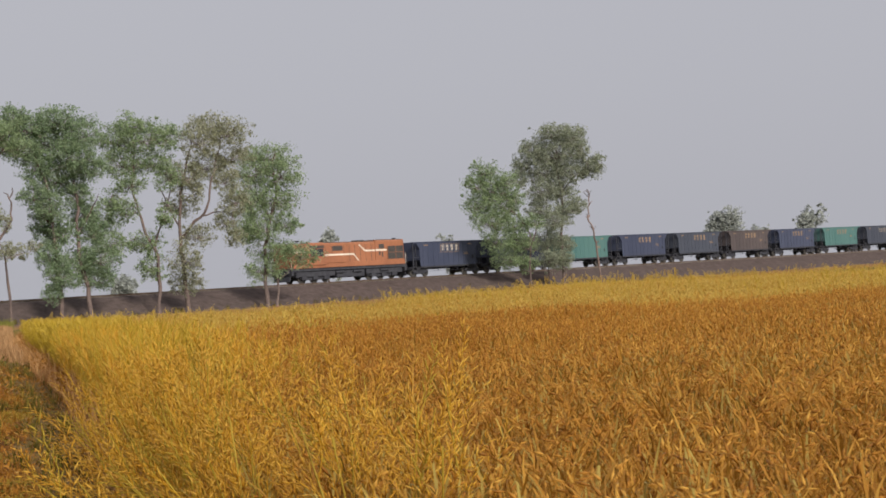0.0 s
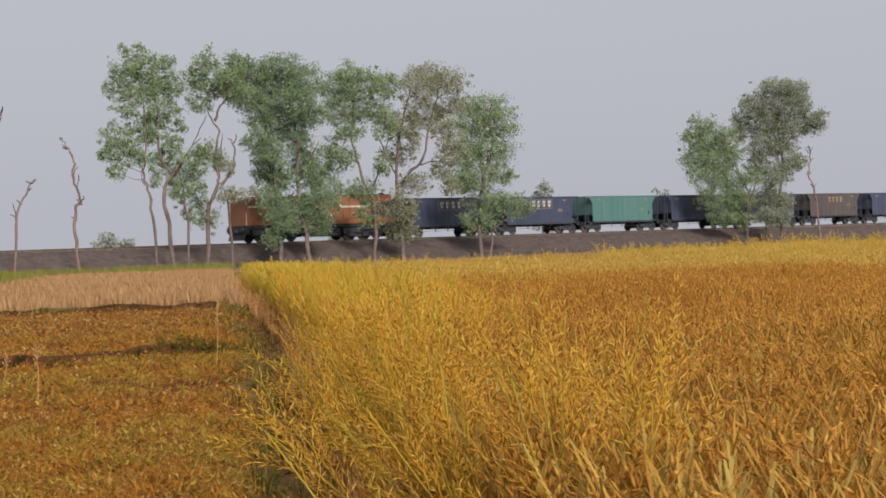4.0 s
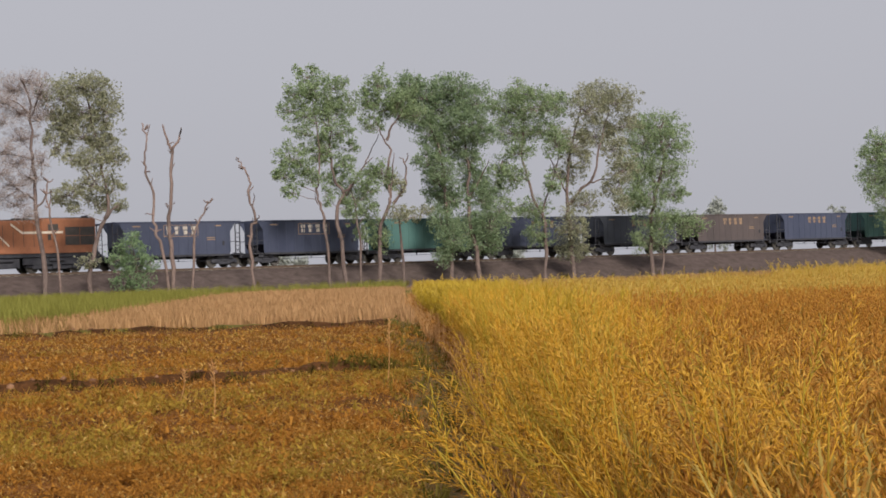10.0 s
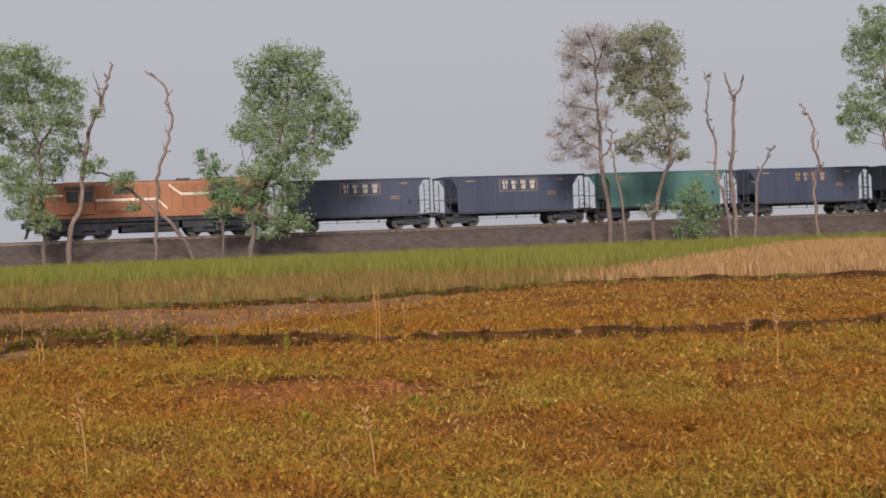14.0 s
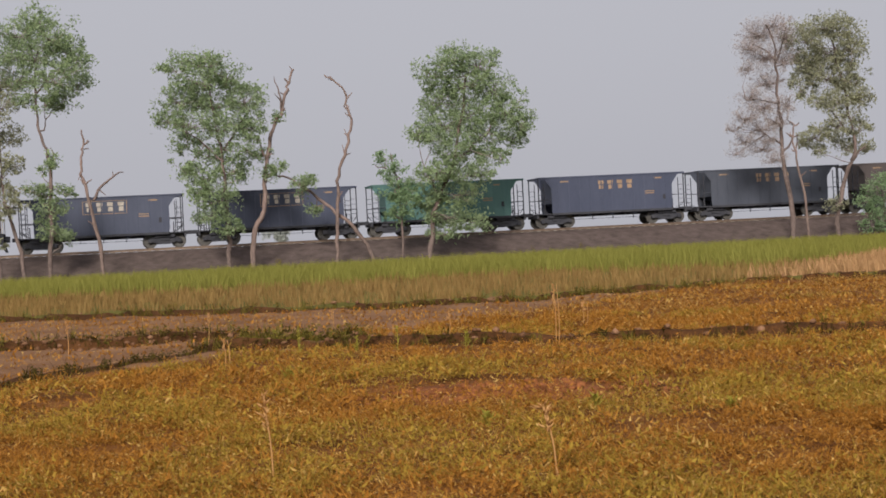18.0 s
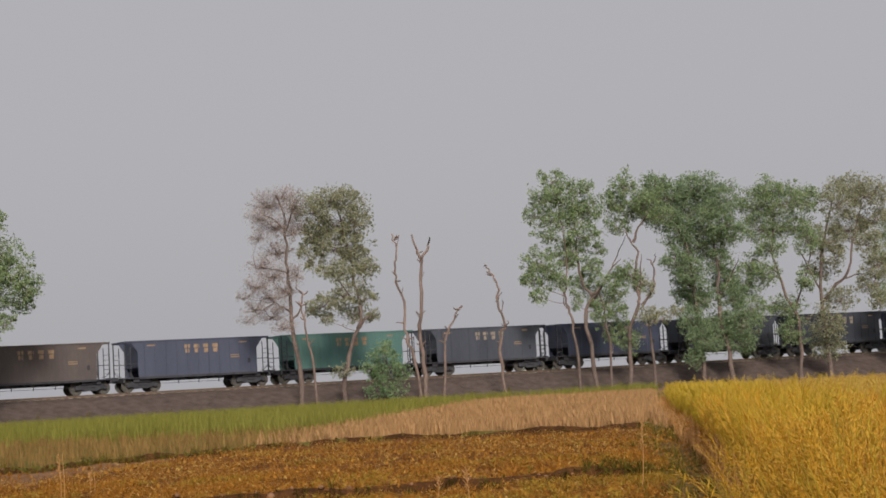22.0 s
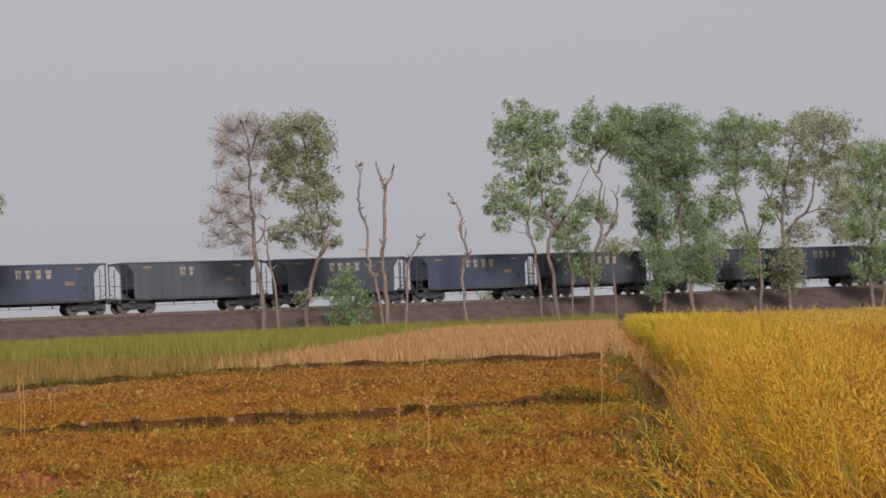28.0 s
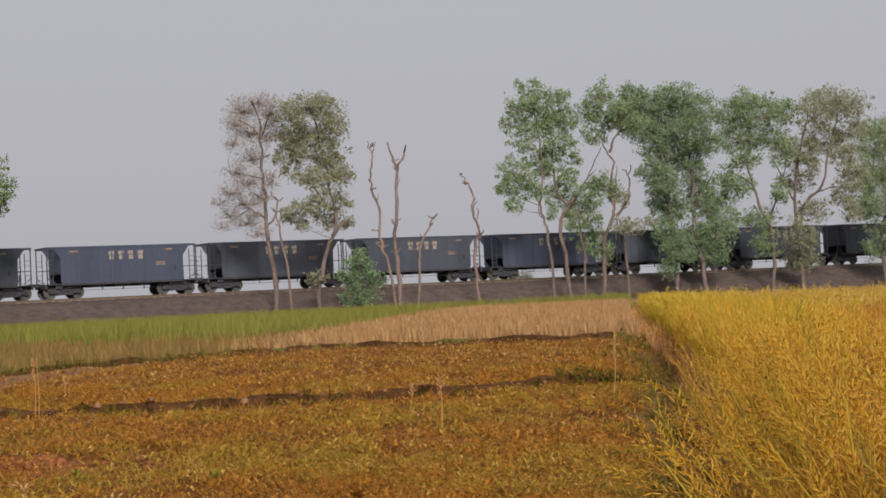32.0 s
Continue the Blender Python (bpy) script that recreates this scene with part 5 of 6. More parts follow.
def make_wheat():
    r = random.Random(3)
    near, mid, far = [wheat_stalk(r, True, True, 3 if k % 3 == 0 else 1) for k in range(9)], [wheat_stalk(r, True, False, 3 if k % 3 == 0 else 1) for k in range(9)], [wheat_stalk(r, False) for _ in range(6)]
    far = [(v, f, np.full(len(m), 3)) if k < 3 else (v, f, m) for k, (v, f, m) in enumerate(far)]
    for n, d0, d1, kit, big in ((17000, 3.2, 13, near, 1.0), (29000, 11, 33, mid, 1.05), (30000, 29, 80, far, 1.12), (12000, 72, 126, far, 1.3)):
        x, y = in_sector(rng, n, d0, d1, -9, 34, 2.0 if d1 < 60 else 1.6)
        keep = (x > wheat_edge(y) + 0.25) & (np.hypot(x, y) < crop_end(x, y) + rng.normal(0, 1.5, len(x)))
        x, y = x[keep], y[keep]
        high = 1 + 0.07 * np.sin(x * 0.8 + 1) * np.sin(y * 0.5) + rng.normal(0, 0.04, len(x))
        pts = on_ground(x, y)
        if big > 1.1:
            pts[:, 2] -= 0.8 * (big - 1) + 0.04
        pick = rng.integers(0, len(kit), len(x))
        greener = np.sin(x * 0.5 + 2.0) * np.sin(y * 0.33 + x * 0.1) + rng.normal(0, 0.4, len(x)) > 0.25      # damp patches, still grey-green
        if kit is not far:
            pick = np.where(greener, pick // 3 * 3, pick)
        tints = [M["wheat"], M["wheat_leaf"], M["ear"], M["wheat_green"]]
        if kit is far:          # farther off more and more of the crop is yellow-green, and paled for haze
            d = np.hypot(x, y)
            haze_pale = rng.random(len(x)) < np.clip((d - 20) / 22 + 0.3 * np.sin(x * 0.13 + 1) * np.sin(y * 0.1), 0, 0.85)
            pick = np.where(haze_pale, pick % 3, 3 + pick % 3)
            tints = [M["wheat"], M["wheat_leaf"], M["wheat"], M["pale_wheat"]]
        if d0 == 3.2:            # the crop goes on beside and behind the path's standing place
            ex, ey = rng.uniform(0.9, 14, 5200), rng.uniform(-15, 4, 5200)
            ex = ex[(keep := (ex > wheat_edge(ey) + 0.3) & ((np.hypot(ex, ey) > 3.2) | (ey < 0)))]
            ey = ey[keep]
            pts, high, pick = np.concatenate([pts, on_ground(ex, ey)]), np.concatenate([high, rng.normal(1, 0.05, len(ex))]), np.concatenate([pick, rng.integers(0, len(kit), len(ex))])
        tagged(scatter("wheat", kit, pts, high * big, tints, rng, 0.10, pick), "ripe golden wheat stalks with nodding ears", "wheat", kind="stuff")
    # the thick of the crop between the stalks: a sheet with their shade in its colour
    xs, ys = np.concatenate([np.arange(-3, 30, 0.5), np.arange(30, 330, 5.0)]), np.concatenate([np.arange(-15, 45, 0.5), np.arange(45, 420, 2.5)])
    gx, gy = np.meshgrid(xs, ys)
    gx = np.maximum(gx, wheat_edge(gy) + 0.3)
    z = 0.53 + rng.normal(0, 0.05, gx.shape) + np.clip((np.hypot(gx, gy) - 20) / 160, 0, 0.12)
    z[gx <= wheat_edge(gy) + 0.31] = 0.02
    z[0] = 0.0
    v = np.stack([gx, gy, z], -1).reshape(-1, 3)
    w = len(xs)
    i, j = np.meshgrid(np.arange(w - 1), np.arange(len(ys) - 1))
    a = (j * w + i).ravel()
    f = np.stack([a, a + 1, a + w + 1, a + w], -1)
    c = v[f].mean(1)
    stay = np.hypot(c[:, 0], c[:, 1]) < crop_end(c[:, 0], c[:, 1])
    f, c = f[stay], c[stay]
    d = np.hypot(c[:, 0], c[:, 1])
    # the share of haze-paled faces grows with distance
    haze_pale = rng.random(len(f)) < np.clip((d - 15) / 22, 0, 1)
    tagged(new("wheat_thicket", solid("wheat_thicket", v, f, [M["canopy"], M["canopy_pale"]], haze_pale.astype(int))), "brown-gold sheet below the wheat ears, darkened for depth", "wheat", kind="stuff")


make_wheat()


def mustard_branch(r, ln, pods, pod_wide, thick, mat):
    """One side branch with seed pods, growing out along +x and up."""
    p0, p2 = np.zeros(3), np.array((ln * 0.62, 0, ln * 0.85))
    p1 = np.array((ln * 0.40, 0.0, ln * 0.32))
    out = [ribbon([p0, p1, p2], thick, mat, 1.57)]
    for m in range(pods):
        t = 0.22 + 0.78 * (m + 0.5) / pods
        b = p0 * (1 - t) ** 2 + 2 * p1 * t * (1 - t) + p2 * t * t
        a = m * 2.4 + r.uniform(-0.4, 0.4)
        run = 2 * (p1 - p0) * (1 - t) + 2 * (p2 - p1) * t
        run /= np.linalg.norm(run)
        d = run * 0.85 + 0.55 * (math.cos(a) * np.array((-run[2], 0, run[0])) + math.sin(a) * np.array((0, 1, 0)))
        d *= r.uniform(0.05, 0.075) / np.linalg.norm(d)
        if pod_wide < 0.006:
            out.append(spindle(b, b + d, pod_wide, mat, 3))
        else:
            out.append(ribbon([b, b + d * 1.6], pod_wide, mat, a))
    return merge(out)


def placed(kit, x, y, z, turn):
    v, f, m = kit
    c, s = math.cos(turn), math.sin(turn)
    return np.stack([v[:, 0] * c - v[:, 1] * s + x, v[:, 0] * s + v[:, 1] * c + y, v[:, 2] + z], -1), f, m


def mustard_plan(r, n):
    """Height, lean, and where the branches leave the stem: (height, turn, length)."""
    h = r.uniform(0.95, 1.22)
    lean = (r.uniform(-0.1, 0.1), r.uniform(-0.1, 0.1))
    limbs = []
    for k in range(n):
        q = 0.12 + 0.83 * (k + r.random()) / n
        limbs.append((q, k * 2.4 + r.uniform(-0.5, 0.5), (0.52 - 0.34 * q) * r.uniform(0.75, 1.2)))
    return h, lean, limbs


def mustard_plant(r, n, pods, pod_wide, thick):
    h, lean, limbs = mustard_plan(r, n)
    out = [ribbon([(0, 0, 0), (lean[0] * 0.4, lean[1] * 0.4, h * 0.55), (lean[0], lean[1], h)], thick * 1.6, 0, a) for a in (0, 1.57)]
    for k, (q, turn, ln) in enumerate(limbs):
        out.append(placed(mustard_branch(r, ln, pods, pod_wide, thick, k % 2), lean[0] * q, lean[1] * q, h * q, turn))
    return merge(out)


def make_mustard():
    r = random.Random(11)
    # plants nearest to the path, each on its own, in stem and branches
    sprays = []
    for k in range(10):
        v, f, m = mustard_branch(r, 0.26 + 0.032 * k, 15 + int(1.5 * k), 0.0033, 0.005, 0)
        sprays.append((0.26 + 0.032 * k, [solid("branch", v, f, [M[q]]) for q in ("mustard", "mustard_green")]))
    for k in range(70):
        y = 5.0 + 9.0 * (k / 70) ** 1.1
        x = wheat_edge(y) + 0.12 + abs(rng.normal(0, 0.40))
        h, lean, limbs = mustard_plan(r, 17)
        plant = tagged(new("mustard_plant"), "ripe yellow mustard plant with dry seed pods", "mustard plant", "mustard plants at the field edge")
        side = rng.normal(-6, 7) if k % 4 else rng.uniform(-46, -18)     # some lean out over the path
        x -= 0.12 * (k % 4 == 0)
        plant.matrix_basis = pose(x, y, float(ground_z(x, y)) - 0.01, rng.normal(0, 7), side) @ pose(0, 0, 0, 0, 0, rng.uniform(0, 360))
        v, f, tri = limb([(0, 0, 0), (lean[0] * 0.4, lean[1] * 0.4, h * 0.55), (lean[0], lean[1], h)], 0.007, 0.003, 5)
        stem = new("stem", solid("stem", v, [f, tri], [M["mustard_green"]]))
        stem.parent = plant
        for q, turn, ln in limbs + [(0.97, 0.3, 0.2)]:
            _, pair = min(sprays, key=lambda e: abs(e[0] - ln))
            ob = new("branch", pair[r.random() < 0.14])
            ob.parent = plant
            ob.matrix_basis = pose(lean[0] * q, lean[1] * q, h * q, 0, r.uniform(-14, 14), math.degrees(turn))
    mid = [mustard_plant(r, 14, 9, 0.0075, 0.009) for _ in range(6)]
    low = [mustard_plant(r, 6, 4, 0.03, 0.024) for _ in range(6)]
    for n, y0, y1, kit, tints in ((1150, 12.5, 34, mid, ("mustard", "mustard_green")), (2600, 34, 84, low, ("mustard_green", "mustard_green"))):
        y = y0 + (y1 - y0) * rng.random(n)
        x = wheat_edge(y) + 0.2 + np.abs(rng.normal(0, 0.4 + 0.014 * y))
        size = rng.uniform(0.75, 1.08, n) * np.interp(y, [30, 60], [1.0, 0.82])
        keep = np.hypot(x, y) < crop_end(x, y) + rng.normal(0, 1.5, n)
        tagged(scatter("mustard", kit, on_ground(x, y)[keep], size[keep], [M[q] for q in tints], rng, 0.12), "strip of yellow ripe mustard along the wheat", "mustard", kind="stuff")
    # the same sown thinly through the far half of the wheat
    x, y = in_sector(rng, 7500, 30, 124, -4, 34, 1.7)
    d = np.hypot(x, y)
    patch = np.sin(x * 0.11 + 0.7) * np.sin(y * 0.09 + x * 0.03) + 0.4 * np.sin(x * 0.31 + y * 0.2)
    keep = (x > wheat_edge(y) + 1) & (d < crop_end(x, y) + rng.normal(0, 1.5, len(x))) & (rng.random(len(x)) < np.clip((d - 25) / 50 + 0.6 * patch, 0.04, 0.95))
    tagged(scatter("mustard", low, on_ground(x, y)[keep], (0.76 + 0.26 * patch[keep]).clip(0.5, 1.15) * rng.uniform(0.75, 1.2, keep.sum()), [M["mustard_green"], M["pale_wheat"]], rng, 0.12), "yellow-green mustard standing through the far wheat", "mustard", kind="stuff")


make_mustard()


def blade_kit(r, n, h, w, curve, mat=0, spread=0.05):
    out = []
    for _ in range(n):
        a, hh = r.uniform(0, 6.28), h * r.uniform(0.6, 1.1)
        c, s = math.cos(a) * curve, math.sin(a) * curve
        b = (r.uniform(-spread, spread), r.uniform(-spread, spread))
        out.append(ribbon([(b[0], b[1], 0), (b[0] + c * hh * 0.35, b[1] + s * hh * 0.35, hh * 0.6), (b[0] + c * hh, b[1] + s * hh, hh)], w, mat, a + 1.57))
    return merge(out)


def leafy_kit(r, n, wide, high, leaf, mat=0):
    """A low tangle of small leaves and stems."""
    out = []
    for _ in range(n):
        a, q = r.uniform(0, 6.28), r.uniform(0, wide)
        p = np.array((math.cos(a) * q, math.sin(a) * q, r.uniform(0.1, 1.0) * high))
        d = np.array((r.gauss(0, 1), r.gauss(0, 1), r.gauss(0, 0.6)))
        d *= leaf * r.uniform(0.6, 1.5) / np.linalg.norm(d)
        out.append(ribbon([p, p + d], leaf * 0.62, mat, r.uniform(0, 3.14)))
    return merge(out)


def bean_kit(r, n, wide, high, leaf, mat):
    """A low matted bean plant: thin bent stems and small leaves over a rounded heap, a few bleached pods on it."""
    out = []
    for k in range(n):
        a, q = r.uniform(0, 6.28), wide * math.sqrt(r.random())
        z = high * (1 - 0.8 * (q / wide) ** 2) * r.uniform(0.45, 1.0)
        p = np.array((math.cos(a) * q, math.sin(a) * q, z))
        if k % 3 == 0:
            d = np.array((r.gauss(0, 1), r.gauss(0, 1), r.gauss(0.3, 0.7)))
            d *= leaf * r.uniform(1.6, 3.4) / np.linalg.norm(d)
            out.append(ribbon([p, p + d], leaf * 0.22, 0 if k % 2 else mat, r.uniform(0, 3.14)))
        else:
            d = np.array((r.gauss(0, 1), r.gauss(0, 1), r.gauss(0, 0.5)))
            d *= leaf * r.uniform(0.6, 1.5) / np.linalg.norm(d)
            out.append(ribbon([p, p + d], leaf * 0.62, 2 if k % 11 == 1 else mat, r.uniform(0, 3.14)))
    return merge(out)


def make_field_plants():
    r = random.Random(5)
    # the low bean crop of the near field: rusty, green and bleached clumps, in patches
    def crop_kits(n, leaf):
        return [bean_kit(r, n, 0.11, 0.095, leaf, 0) for _ in range(6)] + [bean_kit(r, n, 0.12, 0.115, leaf * 1.05, 1) for _ in range(5)] + [bean_kit(r, n // 2, 0.1, 0.13, leaf * 0.9, 2) for _ in range(2)]
    litter = [leafy_kit(r, 8, 0.16, 0.02, 0.034, 0) for _ in range(4)] + [leafy_kit(r, 5, 0.16, 0.025, 0.026, 2) for _ in range(2)]
    for n, d0, d1, big, kits in ((15000, 7.5, 16, 1.0, crop_kits(30, 0.03)), (20000, 16, 32, 1.2, crop_kits(16, 0.037)), (14000, 32, 50, 1.4, crop_kits(9, 0.034))):
        cx, cy = in_sector(rng, n // 13, d0, d1, -44, 4)        # plants stand in small groups with bare soil between
        host = rng.integers(0, n // 13, n)
        x, y = cx[host] + rng.normal(0, 0.17 * big, n), cy[host] + rng.normal(0, 0.13 * big, n)
        near_y = np.interp(x, [-15, -13.2, -5.6, 0], [22, 23.3, 23.6, 26.2])
        keep = (x < wheat_edge(y) - 0.75) & (y < line_y(FAR_BUND, x) - 0.6) & ~((x < -13.8) & (y > 14.5))
        keep &= np.minimum(from_line(cut_of(NEAR_BUND), x, y), from_line(cut_of(SIDE_BUND), x, y)) > 0.36
        bare = np.sin(x * 0.55 + 1.3) * np.sin(y * 0.42 + x * 0.15) + 0.5 * np.sin(x * 1.9) * np.sin(y * 1.3)
        keep &= rng.random(n) < np.clip(0.85 - 0.55 * bare, 0.2, 1)
        keep &= ~red_bare(x, y) | (rng.random(n) < 0.2)
        x, y, near_y = x[keep], y[keep], near_y[keep]
        lush = np.sin(x * 0.9 + y * 0.35) * np.sin(y * 0.8 - x * 0.3 + 0.6) + rng.normal(0, 0.55, n // 13)[host[keep]] - 0.5 * (y > near_y) - 0.1
        pick = np.where(lush > 0.02, 6 + rng.integers(0, 5, len(x)), rng.integers(0, 6, len(x)))
        pick = np.where(rng.random(len(x)) < 0.05, 11 + rng.integers(0, 2, len(x)), pick)
        tagged(scatter("bean_crop", kits, on_ground(x, y), big * np.where((y < near_y) & (y > near_y - 2.2), 0.7, 1.0) * rng.uniform(0.55, 1.2, len(x)) * rng.uniform(0.7, 1.45, n // 13)[host[keep]], [M["crop" if d1 < 40 else "crop_dry"], M["crop_green"], M["crop_pale"]], rng, 0.1, pick), "low withering brown-green bean crop", "crop", kind="stuff")
    x, y = np.concatenate([in_sector(rng, 8000, 7.5, 18, -46, 4), in_sector(rng, 12000, 18, 45, -46, 4)], 1)
    cut = np.minimum(np.minimum(from_line(cut_of(NEAR_BUND), x, y), from_line(cut_of(SIDE_BUND), x, y)), from_line(cut_of(FAR_BUND), x, y))
    keep = (x < wheat_edge(y) - 0.1) & (y < line_y(FAR_BUND, x)) & (cut > 0.36) & ((x > -13.8) | (y < 14.5) | (rng.random(len(x)) < 0.4)) & (~red_bare(x, y) | (rng.random(len(x)) < 0.3))
    x, y = x[keep], y[keep]
    tagged(scatter("dry_litter", litter, on_ground(x, y), np.clip(np.hypot(x, y) / 14, 0.8, 2.2) * rng.uniform(0.7, 1.2, len(x)), [M["crop"], M["crop"], M["crop_pale"]], rng, 0.0), "scattered dry leaf litter on the soil", "litter", kind="stuff")
    x, y = rng.uniform(-16, 0, 9000), rng.uniform(-14, 8, 9000)
    keep = (x < wheat_edge(y) - 0.75) & (np.hypot(x, y) > 1.2) & (from_line(cut_of(NEAR_BUND), x, y) > 0.4)
    x, y = x[keep], y[keep]
    tagged(scatter("bean_crop", crop_kits(9, 0.034), on_ground(x, y), rng.uniform(0.8, 1.5, len(x)), [M["crop"], M["crop_green"], M["crop_pale"]], rng, 0.1), "low withering brown-green bean crop", "crop", kind="stuff")
    # weeds along the bunds and the path
    weeds = [leafy_kit(r, 16, 0.12, 0.16, 0.07) for _ in range(3)] + [blade_kit(r, 9, 0.22, 0.012, 0.5, 0, 0.06) for _ in range(3)]
    xs, ys = [], []
    for line, n, wide in ((cut_of(NEAR_BUND)[1:8], 60, 0.2), (SIDE_BUND, 130, 0.2), (cut_of(FAR_BUND)[2:8], 420, 0.15), ([(-0.6, 25.8), (-1.7, 25.3)], 60, 0.1), ([(-15.6, 22.9), (-13.2, 23.6)], 170, 0.25)):
        seg = rng.integers(0, len(line) - 1, n)
        t = rng.random(n)
        p, q = np.array(line)[seg], np.array(line)[seg + 1]
        c = p + (q - p) * t[:, None] + rng.normal(0, wide, (n, 2))
        xs.append(c[:, 0]), ys.append(c[:, 1])
    y = 8 + 40 * rng.random(260)
    xs.append(wheat_edge(y) - 0.6 + rng.normal(0, 0.32, 260)), ys.append(y)
    x, y = np.concatenate(xs), np.concatenate(ys)
    tagged(scatter("bund_weeds", weeds, on_ground(x, y), rng.uniform(0.5, 1.3, len(x)), [M["weed"]], rng, 0.1), "dark green and brown weeds on the bunds", "weeds", kind="stuff")
    # dry rusty undergrowth at the foot of the crop, along the path
    skirt = [blade_kit(r, 9, 0.5, 0.014, 0.4, 0, 0.1) for _ in range(4)] + [leafy_kit(r, 16, 0.12, 0.4, 0.06, 1) for _ in range(3)]
    y = 7 + 70 * rng.random(1500) ** 1.3
    x = wheat_edge(y) + 0.08 + rng.normal(0, 0.12, 1500)
    tagged(scatter("edge_undergrowth", skirt, on_ground(x, y), rng.uniform(0.5, 1.2, 1500), [M["straw"], M["crop"]], rng, 0.2), "dry rusty weeds at the foot of the crop beside the path", "weeds", kind="stuff")
    # small weeds that draw the shadow line of the cuts in dark colour
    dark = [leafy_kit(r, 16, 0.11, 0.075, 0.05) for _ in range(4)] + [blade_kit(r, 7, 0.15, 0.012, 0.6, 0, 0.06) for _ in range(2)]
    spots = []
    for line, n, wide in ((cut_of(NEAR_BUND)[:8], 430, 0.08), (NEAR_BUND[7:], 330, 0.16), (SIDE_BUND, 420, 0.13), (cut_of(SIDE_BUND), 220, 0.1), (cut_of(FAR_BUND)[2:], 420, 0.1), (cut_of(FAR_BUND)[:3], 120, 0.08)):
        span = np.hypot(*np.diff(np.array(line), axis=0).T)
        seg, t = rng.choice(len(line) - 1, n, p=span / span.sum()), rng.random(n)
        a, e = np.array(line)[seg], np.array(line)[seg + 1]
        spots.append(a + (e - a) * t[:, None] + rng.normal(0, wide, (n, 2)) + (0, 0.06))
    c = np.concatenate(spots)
    tagged(scatter("bund_undergrowth", dark, on_ground(c[:, 0], c[:, 1]), rng.uniform(0.5, 1.2, len(c)), [M["cut_weed"]], rng, 0.1), "brown weeds in the cut of the bund, darkened for its shadow", "weeds", kind="stuff")
    # rusty stubble beyond the far bund
    tuft = [blade_kit(r, 5, 0.42, 0.038, 0.25, 0, 0.14) for _ in range(5)]
    n = 26000
    x, y = rng.uniform(-32, -0.5, n), rng.uniform(42, 125, n)
    lim = np.interp(y, [44, 53, 63, 76, 105, 120], [-11.5, -12.4, -13.0, -13.5, -15.0, -14.5])
    keep = (x < wheat_edge(y) - 0.3) & (x > lim + rng.normal(0, 0.8, n)) & (y > line_y(FAR_BUND, x) + 0.5) & (y < 118)
    tagged(scatter("stubble", tuft, on_ground(x[keep], y[keep]), rng.uniform(0.7, 1.2, keep.sum()), [M["stubble"]], rng, 0.15), "rusty pink-brown dry stubble", "stubble", kind="stuff")
    # tall green grass up to the railway bank
    tall = [blade_kit(r, 8, 0.84, 0.026, 0.3, 0, 0.3) for _ in range(6)]
    n = 60000
    s, o = rng.uniform(-75, 110, n), rng.uniform(8.5, 75, n) ** 1.0
    x, y = track_xy(s, o)
    front = np.interp(x, [-90, -60, -45, -36, -32, -26, -19, -14.5, -13.0, -2], [60, 53, 55, 56, 61, 64, 61, 58, 116, 118])
    lim = np.interp(y, [44, 53, 63, 76, 105, 120], [-11.5, -12.4, -13.0, -13.5, -15.0, -14.5])
    keep = (x < wheat_edge(y) - 0.2) & (y > front + rng.normal(0, 1.0, n)) & ((x < lim + rng.normal(0, 0.6, n)) | (y > 116))
    tagged(scatter("tall_grass", tall, on_ground(x[keep], y[keep]), rng.uniform(0.82, 1.06, keep.sum()), [M["grass"]], rng, 0.18), "tall yellow-green grass before the railway bank", "grass", kind="stuff")
    # straw-coloured dry grass in front of it
    n = 16000
    x, y = rng.uniform(-75, -8, n), rng.uniform(36, 92, n)
    front = np.interp(x, [-90, -60, -45, -36, -32, -26, -19, -14.5, -13.0, -2], [60, 53, 55, 56, 61, 64, 61, 58, 116, 118])
    lim = np.interp(y, [44, 53, 63, 76, 105, 120], [-11.5, -12.4, -13.0, -13.5, -15.0, -14.5])
    keep = (y < front + 3.5) & (y > line_y(FAR_BUND, x) + 1.0 + np.clip((-x - 20) * 0.25, 0, 12) * rng.random(n)) & (x < lim + 1)
    dry = [blade_kit(r, 6, 0.42, 0.026, 0.3, 0, 0.15) for _ in range(5)]
    tagged(scatter("dry_grass", dry, on_ground(x[keep], y[keep]), rng.uniform(0.5, 1.1, keep.sum()), [M["withered"]], rng, 0.15), "thin withered brown grass", "grass", kind="stuff")


make_field_plants()


